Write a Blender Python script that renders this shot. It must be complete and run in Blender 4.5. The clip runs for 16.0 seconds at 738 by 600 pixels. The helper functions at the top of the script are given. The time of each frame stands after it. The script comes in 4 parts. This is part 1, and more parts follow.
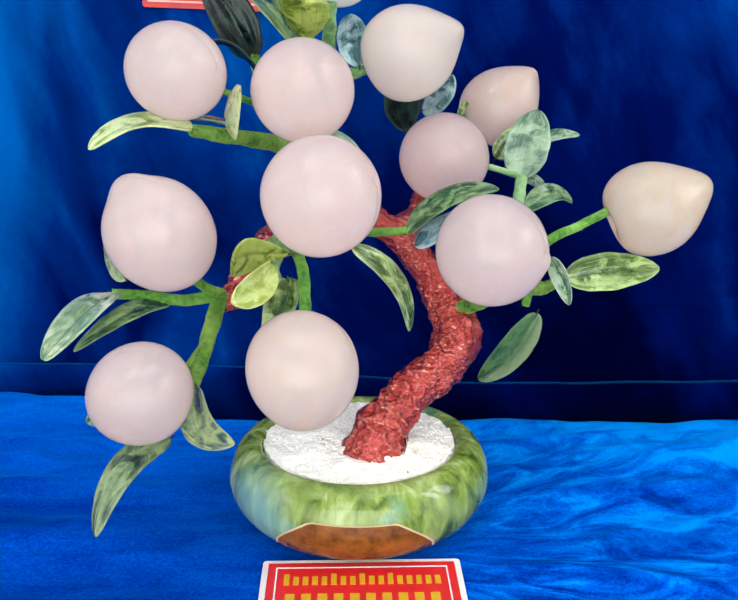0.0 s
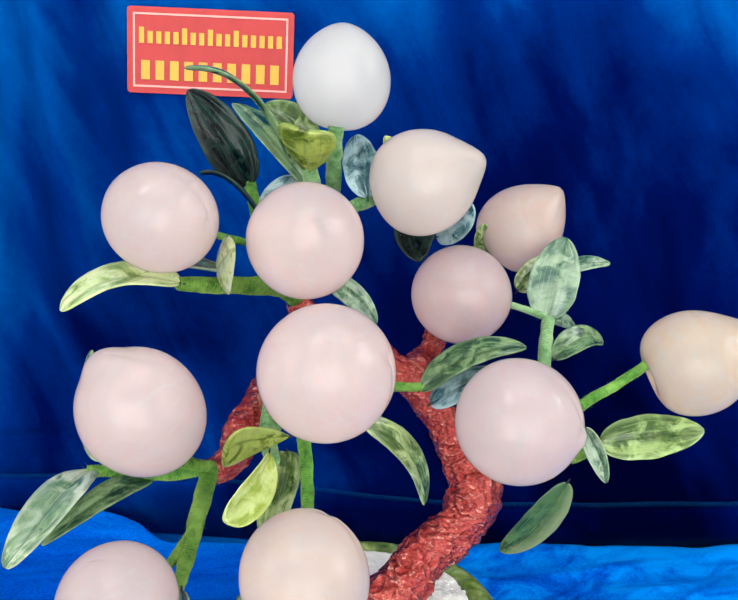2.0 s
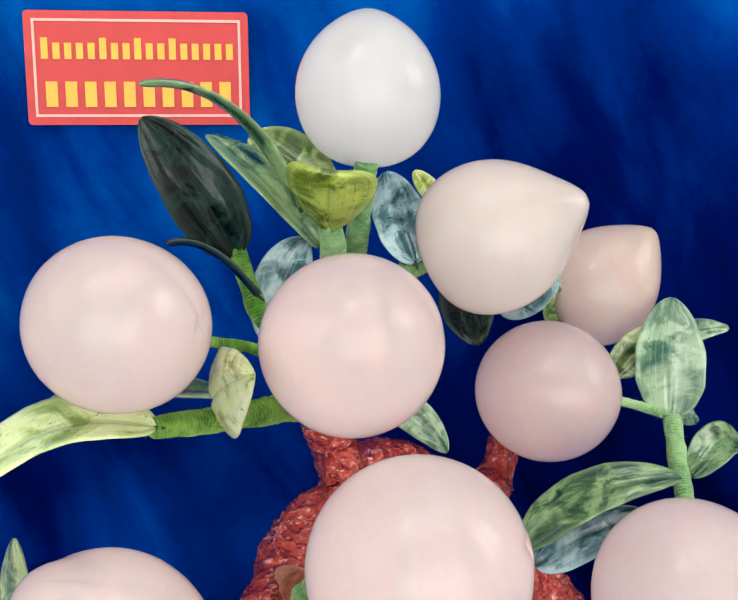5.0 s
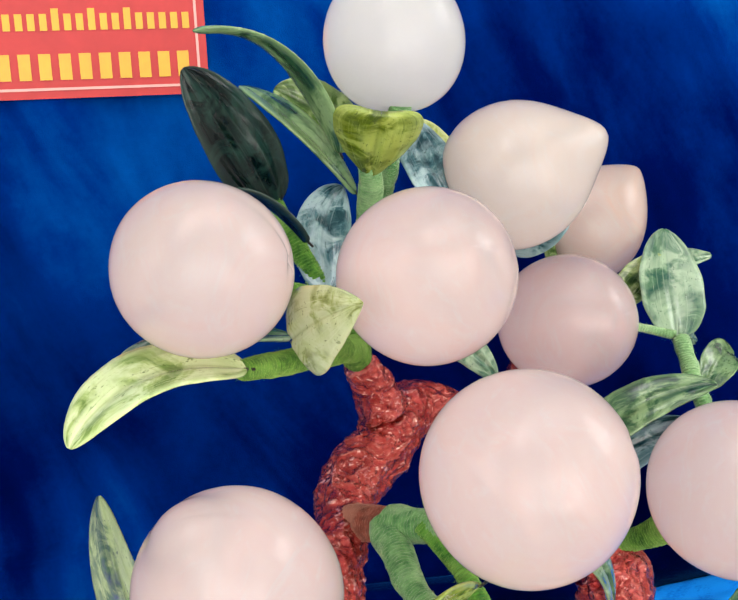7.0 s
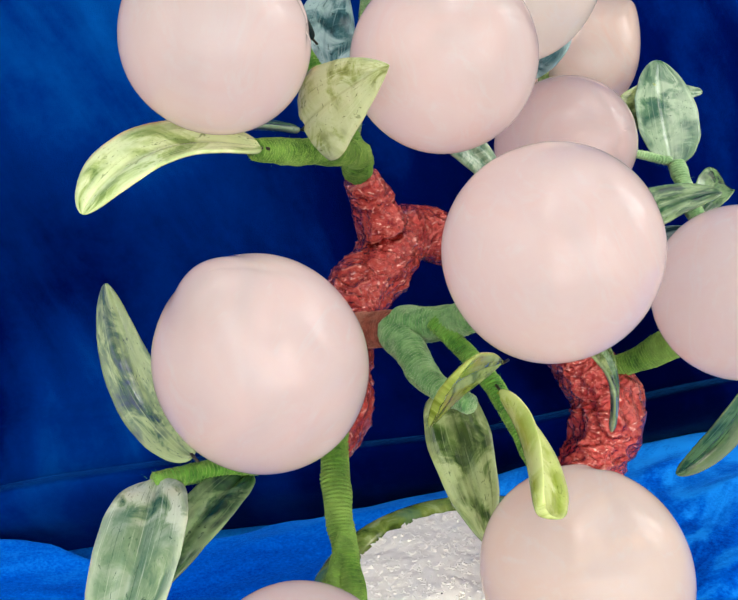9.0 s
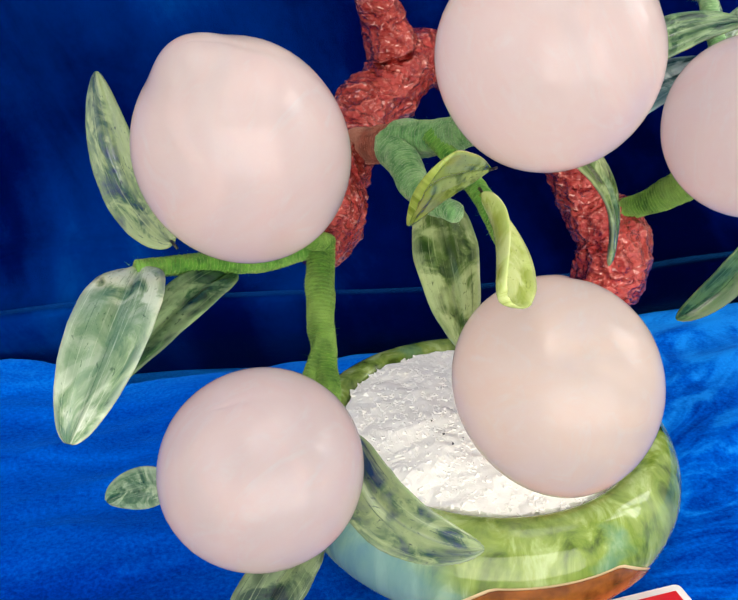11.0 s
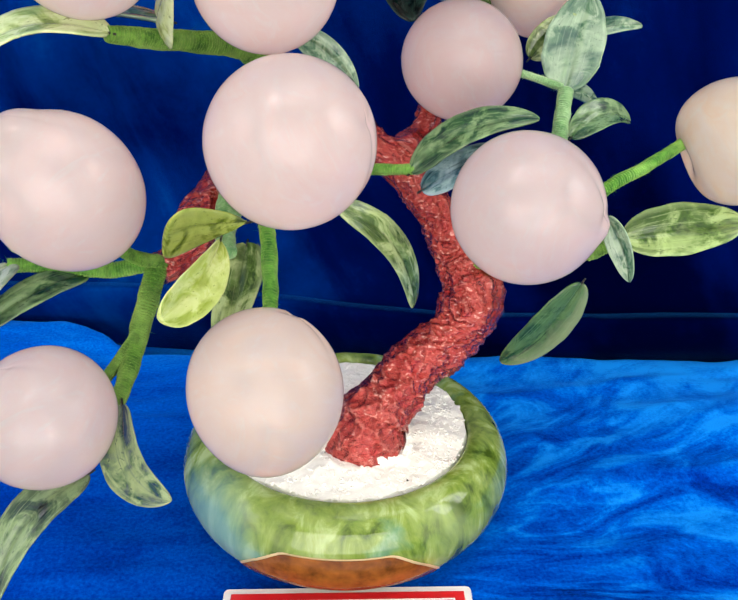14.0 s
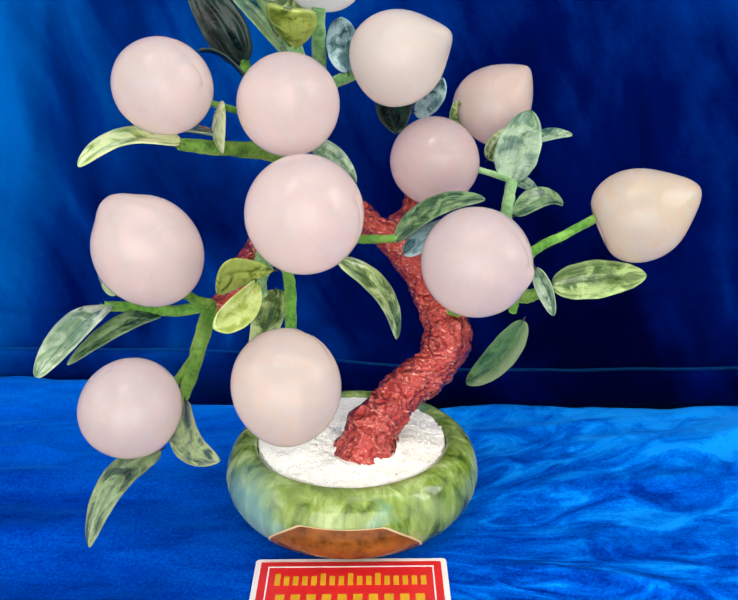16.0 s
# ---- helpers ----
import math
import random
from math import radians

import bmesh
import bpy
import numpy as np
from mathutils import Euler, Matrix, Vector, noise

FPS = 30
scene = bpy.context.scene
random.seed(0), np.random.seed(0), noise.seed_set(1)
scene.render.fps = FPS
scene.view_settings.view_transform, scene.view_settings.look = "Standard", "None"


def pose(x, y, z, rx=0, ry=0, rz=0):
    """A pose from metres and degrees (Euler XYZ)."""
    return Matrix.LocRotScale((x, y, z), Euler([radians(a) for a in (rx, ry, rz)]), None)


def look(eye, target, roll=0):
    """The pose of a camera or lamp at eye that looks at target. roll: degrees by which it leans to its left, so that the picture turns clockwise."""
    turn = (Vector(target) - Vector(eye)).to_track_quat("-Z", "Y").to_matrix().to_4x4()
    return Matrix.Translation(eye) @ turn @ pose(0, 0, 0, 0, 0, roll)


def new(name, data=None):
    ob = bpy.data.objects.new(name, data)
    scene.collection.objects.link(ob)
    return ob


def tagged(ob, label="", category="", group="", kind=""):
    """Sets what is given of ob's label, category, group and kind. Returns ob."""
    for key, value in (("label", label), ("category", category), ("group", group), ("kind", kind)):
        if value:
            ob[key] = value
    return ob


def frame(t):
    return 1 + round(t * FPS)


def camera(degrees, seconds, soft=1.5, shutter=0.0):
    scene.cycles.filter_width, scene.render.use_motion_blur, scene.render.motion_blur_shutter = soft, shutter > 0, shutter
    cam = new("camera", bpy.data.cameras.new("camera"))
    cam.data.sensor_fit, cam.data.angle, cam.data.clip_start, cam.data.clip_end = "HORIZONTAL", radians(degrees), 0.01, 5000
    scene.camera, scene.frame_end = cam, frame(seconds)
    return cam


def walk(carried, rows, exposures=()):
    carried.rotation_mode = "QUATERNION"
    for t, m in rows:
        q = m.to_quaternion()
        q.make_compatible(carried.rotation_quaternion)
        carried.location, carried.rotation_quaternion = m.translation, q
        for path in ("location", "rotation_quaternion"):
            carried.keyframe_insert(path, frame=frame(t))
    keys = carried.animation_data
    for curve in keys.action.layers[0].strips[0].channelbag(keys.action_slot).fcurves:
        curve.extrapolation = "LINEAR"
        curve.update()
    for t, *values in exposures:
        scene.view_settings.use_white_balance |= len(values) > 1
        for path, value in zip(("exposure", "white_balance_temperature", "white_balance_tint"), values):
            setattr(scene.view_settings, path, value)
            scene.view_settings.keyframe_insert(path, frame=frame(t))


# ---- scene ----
cam = camera(41.6, 16.0)
PATH = [
    (0, (0.0002, -0.0005, 0.3770), (-0.0005, 0.6697, 0.1750), 0.07),
    (0.5, (0.0020, 0.0368, 0.4010), (0.0025, 0.7039, 0.1887), 0.17),
    (1, (0.0007, 0.0688, 0.4266), (0.0013, 0.7346, 0.2104), 0.26),
    (1.5, (-0.0037, 0.0843, 0.4446), (-0.0021, 0.7519, 0.2341), 0.29),
    (2, (-0.0116, 0.1052, 0.4561), (-0.0064, 0.7752, 0.2535), 0.49),
    (2.5, (-0.0215, 0.1436, 0.4638), (-0.0116, 0.8153, 0.2668), 0.54),
    (3, (-0.0271, 0.1760, 0.4654), (-0.0115, 0.8487, 0.2724), 0.29),
    (3.5, (-0.0342, 0.2277, 0.4578), (-0.0093, 0.9005, 0.2662), -0.11),
    (6, (-0.1250, 0.3311, 0.4335), (0.0029, 0.9921, 0.2420), -2.36),
    (6.5, (-0.1491, 0.3221, 0.4301), (0.0048, 0.9765, 0.2352), -2.73),
    (7, (-0.1628, 0.3201, 0.4240), (0.0128, 0.9672, 0.2230), -3.05),
    (7.5, (-0.1740, 0.3190, 0.4150), (0.0187, 0.9586, 0.2058), -3.09),
    (8, (-0.1830, 0.3149, 0.4013), (0.0202, 0.9473, 0.1803), -2.96),
    (8.5, (-0.1898, 0.3161, 0.3847), (0.0187, 0.9425, 0.1519), -2.54),
    (9, (-0.1957, 0.3215, 0.3686), (0.0162, 0.9414, 0.1218), -1.86),
    (9.5, (-0.2000, 0.3247, 0.3519), (0.0110, 0.9387, 0.0902), -1.16),
    (12, (-0.1266, 0.2751, 0.3382), (-0.0120, 0.8734, -0.0066), 0.51),
    (12.5, (-0.0854, 0.2564, 0.3498), (-0.0032, 0.8585, 0.0024), 0.68),
    (13, (-0.0377, 0.2401, 0.3614), (0.0128, 0.8493, 0.0204), 0.72),
    (13.5, (-0.0120, 0.2228, 0.3783), (0.0119, 0.8386, 0.0464), 0.75),
    (14, (0.0014, 0.1922, 0.3967), (0.0063, 0.8152, 0.0775), 0.66),
    (14.5, (0.0163, 0.1489, 0.4078), (0.0082, 0.7801, 0.1051), 0.34),
    (15, (0.0242, 0.1051, 0.4193), (0.0094, 0.7446, 0.1350), -0.01),
    (15.5, (0.0304, 0.0595, 0.4212), (0.0111, 0.7076, 0.1576), -0.39),
    (16, (0.0302, 0.0049, 0.4265), (0.0080, 0.6611, 0.1837), -0.68),
]
walk(cam, [(t, look(eye, target, roll)) for t, eye, target, roll in PATH],
     exposures=((0.0, 0.0, 6050, 6), (2.5, 0.0, 6150, 6), (6.0, 0.0, 6450, 8), (9.7, -0.05, 6500, 9), (12.0, -0.06, 6450, 8), (14.0, -0.04, 6400, 8), (16.0, 0.0, 6300, 7)))

# ---- world and light ----
world = bpy.data.worlds.new("world")
scene.world = world
world.use_nodes = True
world.node_tree.nodes["Background"].inputs[0].default_value = (0.75, 0.85, 1.0, 1)
world.node_tree.nodes["Background"].inputs[1].default_value = 0.4


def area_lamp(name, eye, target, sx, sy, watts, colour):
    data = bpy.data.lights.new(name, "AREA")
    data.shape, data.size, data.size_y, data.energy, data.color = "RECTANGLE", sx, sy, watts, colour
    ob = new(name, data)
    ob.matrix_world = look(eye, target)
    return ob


# added wide fill from the front that evens out the fruit; no such source is known
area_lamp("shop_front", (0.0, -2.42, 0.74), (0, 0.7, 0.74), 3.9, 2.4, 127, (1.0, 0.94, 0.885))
area_lamp("ceiling_tube", (-0.5, 0.15, 2.12), (-0.1, 0.62, 0.25), 0.12, 1.3, 6, (1.0, 0.98, 0.96))
area_lamp("ceiling_panel", (0.1, 0.35, 2.15), (0.0, 0.6, 0.1), 1.9, 1.2, 15, (1.0, 0.97, 0.94))
area_lamp("shop_window_light", (-1.8, 0.05, 1.1), (0, 0.7, 0.2), 0.9, 1.3, 6.5, (0.99, 0.98, 0.97))
for edge in (-0.24, 0.24):
    area_lamp("side_window_pane", (1.8, 0.35 + edge, 1.15), (0, 0.7 + edge * 0.4, 0.2), 0.34, 1.1, 7.0, (1.0, 0.98, 0.96))

# ---- materials ----


def material(name):
    m = bpy.data.materials.new(name)
    m.use_nodes = True
    return m, m.node_tree.nodes, m.node_tree.links, m.node_tree.nodes["Principled BSDF"]


def put(bsdf, **values):
    for key, value in values.items():
        bsdf.inputs[key.replace("_", " ")].default_value = value


def ramp_of(nodes, links, source, stops):
    r = nodes.new("ShaderNodeValToRGB")
    e = r.color_ramp.elements
    while len(e) < len(stops):
        e.new(0.5)
    for k, (p, c) in zip(e, stops):
        k.position, k.color = p, (*c, 1)
    links.new(source, r.inputs[0])
    return r.outputs[0]


def coords(nodes, links, kind="Object", scale=(1, 1, 1)):
    tc, mp = nodes.new("ShaderNodeTexCoord"), nodes.new("ShaderNodeMapping")
    mp.inputs["Scale"].default_value = scale
    links.new(tc.outputs[kind], mp.inputs[0])
    return mp.outputs[0]


def noise_of(nodes, links, vector, scale, detail=4, rough=0.55, warp=0.0):
    n = nodes.new("ShaderNodeTexNoise")
    n.inputs["Scale"].default_value, n.inputs["Detail"].default_value = scale, detail
    n.inputs["Roughness"].default_value, n.inputs["Distortion"].default_value = rough, warp
    links.new(vector, n.inputs["Vector"])
    return n.outputs["Fac"]


def mix_of(nodes, links, fac, a, b, blend="MIX"):
    m = nodes.new("ShaderNodeMix")
    m.data_type, m.blend_type = "RGBA", blend
    for socket, v in ((m.inputs[0], fac), (m.inputs[6], a), (m.inputs[7], b)):
        if hasattr(v, "is_linked"):
            links.new(v, socket)
        else:
            socket.default_value = v if isinstance(v, float) else (*v, 1)
    return m.outputs[2]


def bump_of(nodes, links, height, bsdf, strength, distance):
    b = nodes.new("ShaderNodeBump")
    b.inputs["Strength"].default_value, b.inputs["Distance"].default_value = strength, distance
    links.new(height, b.inputs["Height"])
    links.new(b.outputs[0], bsdf.inputs["Normal"])


def velvet(name, scale, stops, sheen, bias=0.0, rough=0.3, speck=0.06, pile=0.25, grain=150, creased=False):
    """Velvet whose pile is brushed in streaks; bias also paints uneven light over it."""
    m, n, l, b = material(name)
    v = coords(n, l, "Object", scale)
    big = noise_of(n, l, v, 4.0, 4, 0.55, 0.5)
    slant = coords(n, l, "Object", (0.35, 1, 1.5))
    slant.node.vector_type = "TEXTURE"
    slant.node.inputs["Rotation"].default_value = (0, -0.42, 0)
    mid = noise_of(n, l, v, 19, 4, 0.6, 0.8) if creased else noise_of(n, l, slant, 4.2, 5, 0.55, 0.6)
    fine = noise_of(n, l, coords(n, l), grain, 3, 0.65)
    nap_shade = mix_of(n, l, speck, mix_of(n, l, rough, big, mid), fine)
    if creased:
        # streaks fanning out from the bowl: the contrast of lit creases painted in
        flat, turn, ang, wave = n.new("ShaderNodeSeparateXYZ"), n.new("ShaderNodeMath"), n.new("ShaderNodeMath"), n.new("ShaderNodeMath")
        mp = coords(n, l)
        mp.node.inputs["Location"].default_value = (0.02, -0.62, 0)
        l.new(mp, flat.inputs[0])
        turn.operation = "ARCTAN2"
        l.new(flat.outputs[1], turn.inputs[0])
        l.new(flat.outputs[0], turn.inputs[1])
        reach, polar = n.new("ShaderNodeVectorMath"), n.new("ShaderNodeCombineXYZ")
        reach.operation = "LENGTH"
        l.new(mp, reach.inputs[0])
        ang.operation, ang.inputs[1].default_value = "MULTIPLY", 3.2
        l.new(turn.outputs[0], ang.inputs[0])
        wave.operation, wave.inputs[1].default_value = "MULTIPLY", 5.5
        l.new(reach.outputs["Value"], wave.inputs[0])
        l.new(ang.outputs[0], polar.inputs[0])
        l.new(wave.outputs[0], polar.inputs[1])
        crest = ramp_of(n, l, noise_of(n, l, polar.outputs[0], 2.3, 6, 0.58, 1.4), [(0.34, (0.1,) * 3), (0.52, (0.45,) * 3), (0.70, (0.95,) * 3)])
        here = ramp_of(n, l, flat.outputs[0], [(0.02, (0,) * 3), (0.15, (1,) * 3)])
        nap_shade = mix_of(n, l, 0.36, nap_shade, mix_of(n, l, here, (0.45, 0.45, 0.45), crest))
    if not creased:
        nap_shade = mix_of(n, l, 0.18, nap_shade, (0.5, 0.5, 0.5))
    # puts light and shade into the colour, across x and along y or z
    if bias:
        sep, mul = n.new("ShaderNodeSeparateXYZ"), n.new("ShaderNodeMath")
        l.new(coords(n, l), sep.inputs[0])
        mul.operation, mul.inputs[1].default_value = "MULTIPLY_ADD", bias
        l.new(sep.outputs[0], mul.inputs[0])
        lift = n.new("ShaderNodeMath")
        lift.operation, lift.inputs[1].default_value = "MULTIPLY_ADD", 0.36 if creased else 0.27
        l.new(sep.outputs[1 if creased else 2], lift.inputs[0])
        l.new(nap_shade, lift.inputs[2])
        nap_shade = lift.outputs[0]
        l.new(nap_shade, mul.inputs[2])
        nap_shade = mul.outputs[0]
    l.new(ramp_of(n, l, nap_shade, stops), b.inputs["Base Color"])
    put(b, Roughness=0.9, Sheen_Weight=sheen, Sheen_Roughness=pile, Sheen_Tint=(0.03, 0.30, 1.0, 1), Specular_IOR_Level=0.0)
    weave = noise_of(n, l, coords(n, l), 1100, 2)
    bump_of(n, l, mix_of(n, l, 0.6, fine, weave), b, 0.5, 0.0015)
    return m


def quartz(name, pale, warm, low, clear=0.998):
    """Cloudy translucent quartz: light soaks through it, veils and fine cracks show inside."""
    m, n, l, b = material(name)
    pale, warm, low = (tuple(q / max(tone) * clear for q in tone) for tone in (pale, warm, low))
    v = coords(n, l, "Object", (1, 1, 1.6))
    cloud = noise_of(n, l, v, 22, 5, 0.55, 1.6)
    veil = noise_of(n, l, coords(n, l, "Object", (1, 0.35, 1)), 60, 6, 0.65, 2.5)
    c = ramp_of(n, l, cloud, [(0.32, low), (0.5, warm), (0.66, pale)])
    c = mix_of(n, l, ramp_of(n, l, veil, [(0.52, (0,) * 3), (0.70, (0.45,) * 3)]), c, tuple(min(1, p * 1.12) for p in pale))
    l.new(c, b.inputs["Base Color"])
    put(b, Specular_IOR_Level=0.0)
    # most of the light soaks through and comes out on the far side
    soak, half = n.new("ShaderNodeBsdfTranslucent"), n.new("ShaderNodeMixShader")
    l.new(mix_of(n, l, 1.0, c, (1.0, 0.978, 0.962), "MULTIPLY"), soak.inputs[0])
    l.new(ramp_of(n, l, mix_of(n, l, 0.4, cloud, veil), [(0.36, (0.69,) * 3), (0.64, (0.79,) * 3)]), half.inputs[0])
    l.new(b.outputs[0], half.inputs[1])
    l.new(soak.outputs[0], half.inputs[2])
    # thin polish on top
    shine, top = n.new("ShaderNodeBsdfGlossy"), n.new("ShaderNodeMixShader")
    l.new(ramp_of(n, l, veil, [(0.35, (0.10,) * 3), (0.70, (0.20,) * 3)]), shine.inputs["Roughness"])
    glance = n.new("ShaderNodeFresnel")
    glance.inputs[0].default_value = 1.38
    l.new(glance.outputs[0], top.inputs[0])
    l.new(half.outputs[0], top.inputs[1])
    l.new(shine.outputs[0], top.inputs[2])
    l.new(top.outputs[0], n["Material Output"].inputs[0])
    l.new(ramp_of(n, l, veil, [(0.35, (0.035,) * 3), (0.70, (0.10,) * 3)]), b.inputs["Roughness"])
    bump_of(n, l, cloud, b, 0.2, 0.002)
    l.new(b.inputs["Normal"].links[0].from_socket, shine.inputs["Normal"])
    return m


def jade_leaf(name, dark, mid, light, streak=0.35, rim=0.5, ior=1.5, half=None):
    """Polished carved stone, clouded and finely lined along the leaf."""
    m, n, l, b = material(name)
    mid, light = tuple(q * 0.86 for q in mid), tuple(q * 0.92 for q in light)
    info = n.new("ShaderNodeObjectInfo")
    tc = n.new("ShaderNodeTexCoord")
    mul = n.new("ShaderNodeMath")
    mul.operation, mul.inputs[1].default_value = "MULTIPLY", 37.0
    l.new(info.outputs["Random"], mul.inputs[0])
    com = n.new("ShaderNodeCombineXYZ")
    for k in range(3):
        l.new(mul.outputs[0], com.inputs[k])

    def uv(scale):
        mp = n.new("ShaderNodeMapping")
        mp.inputs["Scale"].default_value = scale
        l.new(com.outputs[0], mp.inputs["Location"])
        l.new(tc.outputs["UV"], mp.inputs[0])
        return mp.outputs[0]

    cloud = noise_of(n, l, uv((2.6, 1.2, 1)), 1.6, 6, 0.60, 1.0)
    patch = noise_of(n, l, uv((1.6, 0.9, 1)), 1.2, 4, 0.55, 0.5)
    vein = noise_of(n, l, uv((0.9, 11, 1)), 2.0, 6, 0.65, 0.7)
    c = ramp_of(n, l, cloud, [(0.39, dark), (0.48, mid), (0.58, light)])
    c = mix_of(n, l, ramp_of(n, l, patch, [(0.48, (0,) * 3), (0.60, (0.8,) * 3)]), c, light)
    c = mix_of(n, l, ramp_of(n, l, patch, [(0.36, (0.75,) * 3), (0.46, (0,) * 3)]), c, tuple((p + q) / 2 for p, q in zip(dark, mid)))
    c = mix_of(n, l, ramp_of(n, l, vein, [(0.56, (0,) * 3), (0.68, (streak,) * 3)]), c, tuple(min(1, q * 1.25 + 0.04) for q in light))
    c = mix_of(n, l, ramp_of(n, l, vein, [(0.32, (streak * 1.8,) * 3), (0.40, (0,) * 3)]), c, tuple(q * 0.7 for q in dark))
    fleck = noise_of(n, l, uv((7, 5, 1)), 2.2, 4, 0.6, 1.5)
    c = mix_of(n, l, ramp_of(n, l, fleck, [(0.62, (0,) * 3), (0.68, (0.7,) * 3)]), c, tuple(q * 0.5 for q in dark))
    # ground thin at the rim, a dark line in the groove
    sep, off = n.new("ShaderNodeSeparateXYZ"), n.new("ShaderNodeMath")
    l.new(tc.outputs["UV"], sep.inputs[0])
    off.operation, off.inputs[1].default_value = "SUBTRACT", 0.5
    l.new(sep.outputs[1], off.inputs[0])
    far = n.new("ShaderNodeMath")
    far.operation = "ABSOLUTE"
    l.new(off.outputs[0], far.inputs[0])
    c = mix_of(n, l, ramp_of(n, l, far.outputs[0], [(0.36, (0,) * 3), (0.50, (rim * 0.8,) * 3)]), c, tuple(min(1, q * 1.15 + 0.03) for q in light))
    c = mix_of(n, l, ramp_of(n, l, far.outputs[0], [(0.006, (0.25,) * 3), (0.03, (0,) * 3)]), c, dark)
    if half:
        # one side of the midrib is paler stone
        edge = [(0.28, (0.75,) * 3), (0.48, (0,) * 3)]
        mixed = mix_of(n, l, 0.45, sep.outputs[1], cloud)
        c = mix_of(n, l, ramp_of(n, l, mixed, edge), c, half)
    l.new(c, b.inputs["Base Color"])
    put(b, Subsurface_Weight=0.15, Subsurface_Radius=(0.6, 1.0, 0.4), Subsurface_Scale=0.004, Roughness=0.05, IOR=ior, Coat_Weight=0.0)
    bump_of(n, l, mix_of(n, l, 0.5, cloud, vein), b, 0.12, 0.0012)
    return m


def thread(name, a, b_, c_):
    m, n, l, b = material(name)
    v = coords(n, l)
    f = noise_of(n, l, v, 260, 3, 0.6)
    g = noise_of(n, l, v, 40, 3)
    c = mix_of(n, l, ramp_of(n, l, f, [(0.35, (0,) * 3), (0.65, (1,) * 3)]), a, b_)
    c = mix_of(n, l, ramp_of(n, l, g, [(0.45, (0,) * 3), (0.7, (0.8,) * 3)]), c, c_)
    l.new(c, b.inputs["Base Color"])
    put(b, Roughness=0.8, Sheen_Weight=0.5, Sheen_Roughness=0.4, Sheen_Tint=(*[min(1, q * 2.5) for q in c_], 1), Specular_IOR_Level=0.2)
    bump_of(n, l, noise_of(n, l, v, 900, 4, 0.7), b, 0.9, 0.0012)
    return m


def bark_material():
    """Crumpled copper-red foil, with pale glints and dark cracks painted into its colour."""
    m, n, l, b = material("red_bark_foil")
    v = coords(n, l)
    f = noise_of(n, l, v, 280, 4, 0.6, 1.5)
    w = noise_of(n, l, coords(n, l, "Object", (0.8, 0.8, 2.4)), 150, 4, 0.6, 1.5)
    g = noise_of(n, l, v, 50, 5, 0.65, 1.0)
    # the last, pale stop paints small glints over the red
    c = ramp_of(n, l, mix_of(n, l, 0.5, f, w), [(0.33, (0.16, 0.006, 0.008)), (0.46, (0.36, 0.028, 0.020)), (0.56, (0.44, 0.062, 0.045)), (0.63, (0.90, 0.50, 0.42))])
    c = mix_of(n, l, ramp_of(n, l, g, [(0.38, (0.6,) * 3), (0.50, (0,) * 3)]), c, (0.40, 0.016, 0.018))
    # paints glints on the crests and shade in the cracks
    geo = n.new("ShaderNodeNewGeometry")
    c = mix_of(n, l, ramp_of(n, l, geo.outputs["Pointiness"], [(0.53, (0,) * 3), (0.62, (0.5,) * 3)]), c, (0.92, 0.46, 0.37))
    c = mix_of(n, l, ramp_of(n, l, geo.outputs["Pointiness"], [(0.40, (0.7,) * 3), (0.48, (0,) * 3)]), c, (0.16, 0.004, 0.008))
    l.new(c, b.inputs["Base Color"])
    l.new(ramp_of(n, l, f, [(0.3, (0.14,) * 3), (0.8, (0.30,) * 3)]), b.inputs["Roughness"])
    put(b, Metallic=0.62, Specular_IOR_Level=0.9, Coat_Weight=0.25, Coat_Roughness=0.08)
    bump_of(n, l, mix_of(n, l, 0.5, f, w), b, 0.7, 0.0030)
    return m


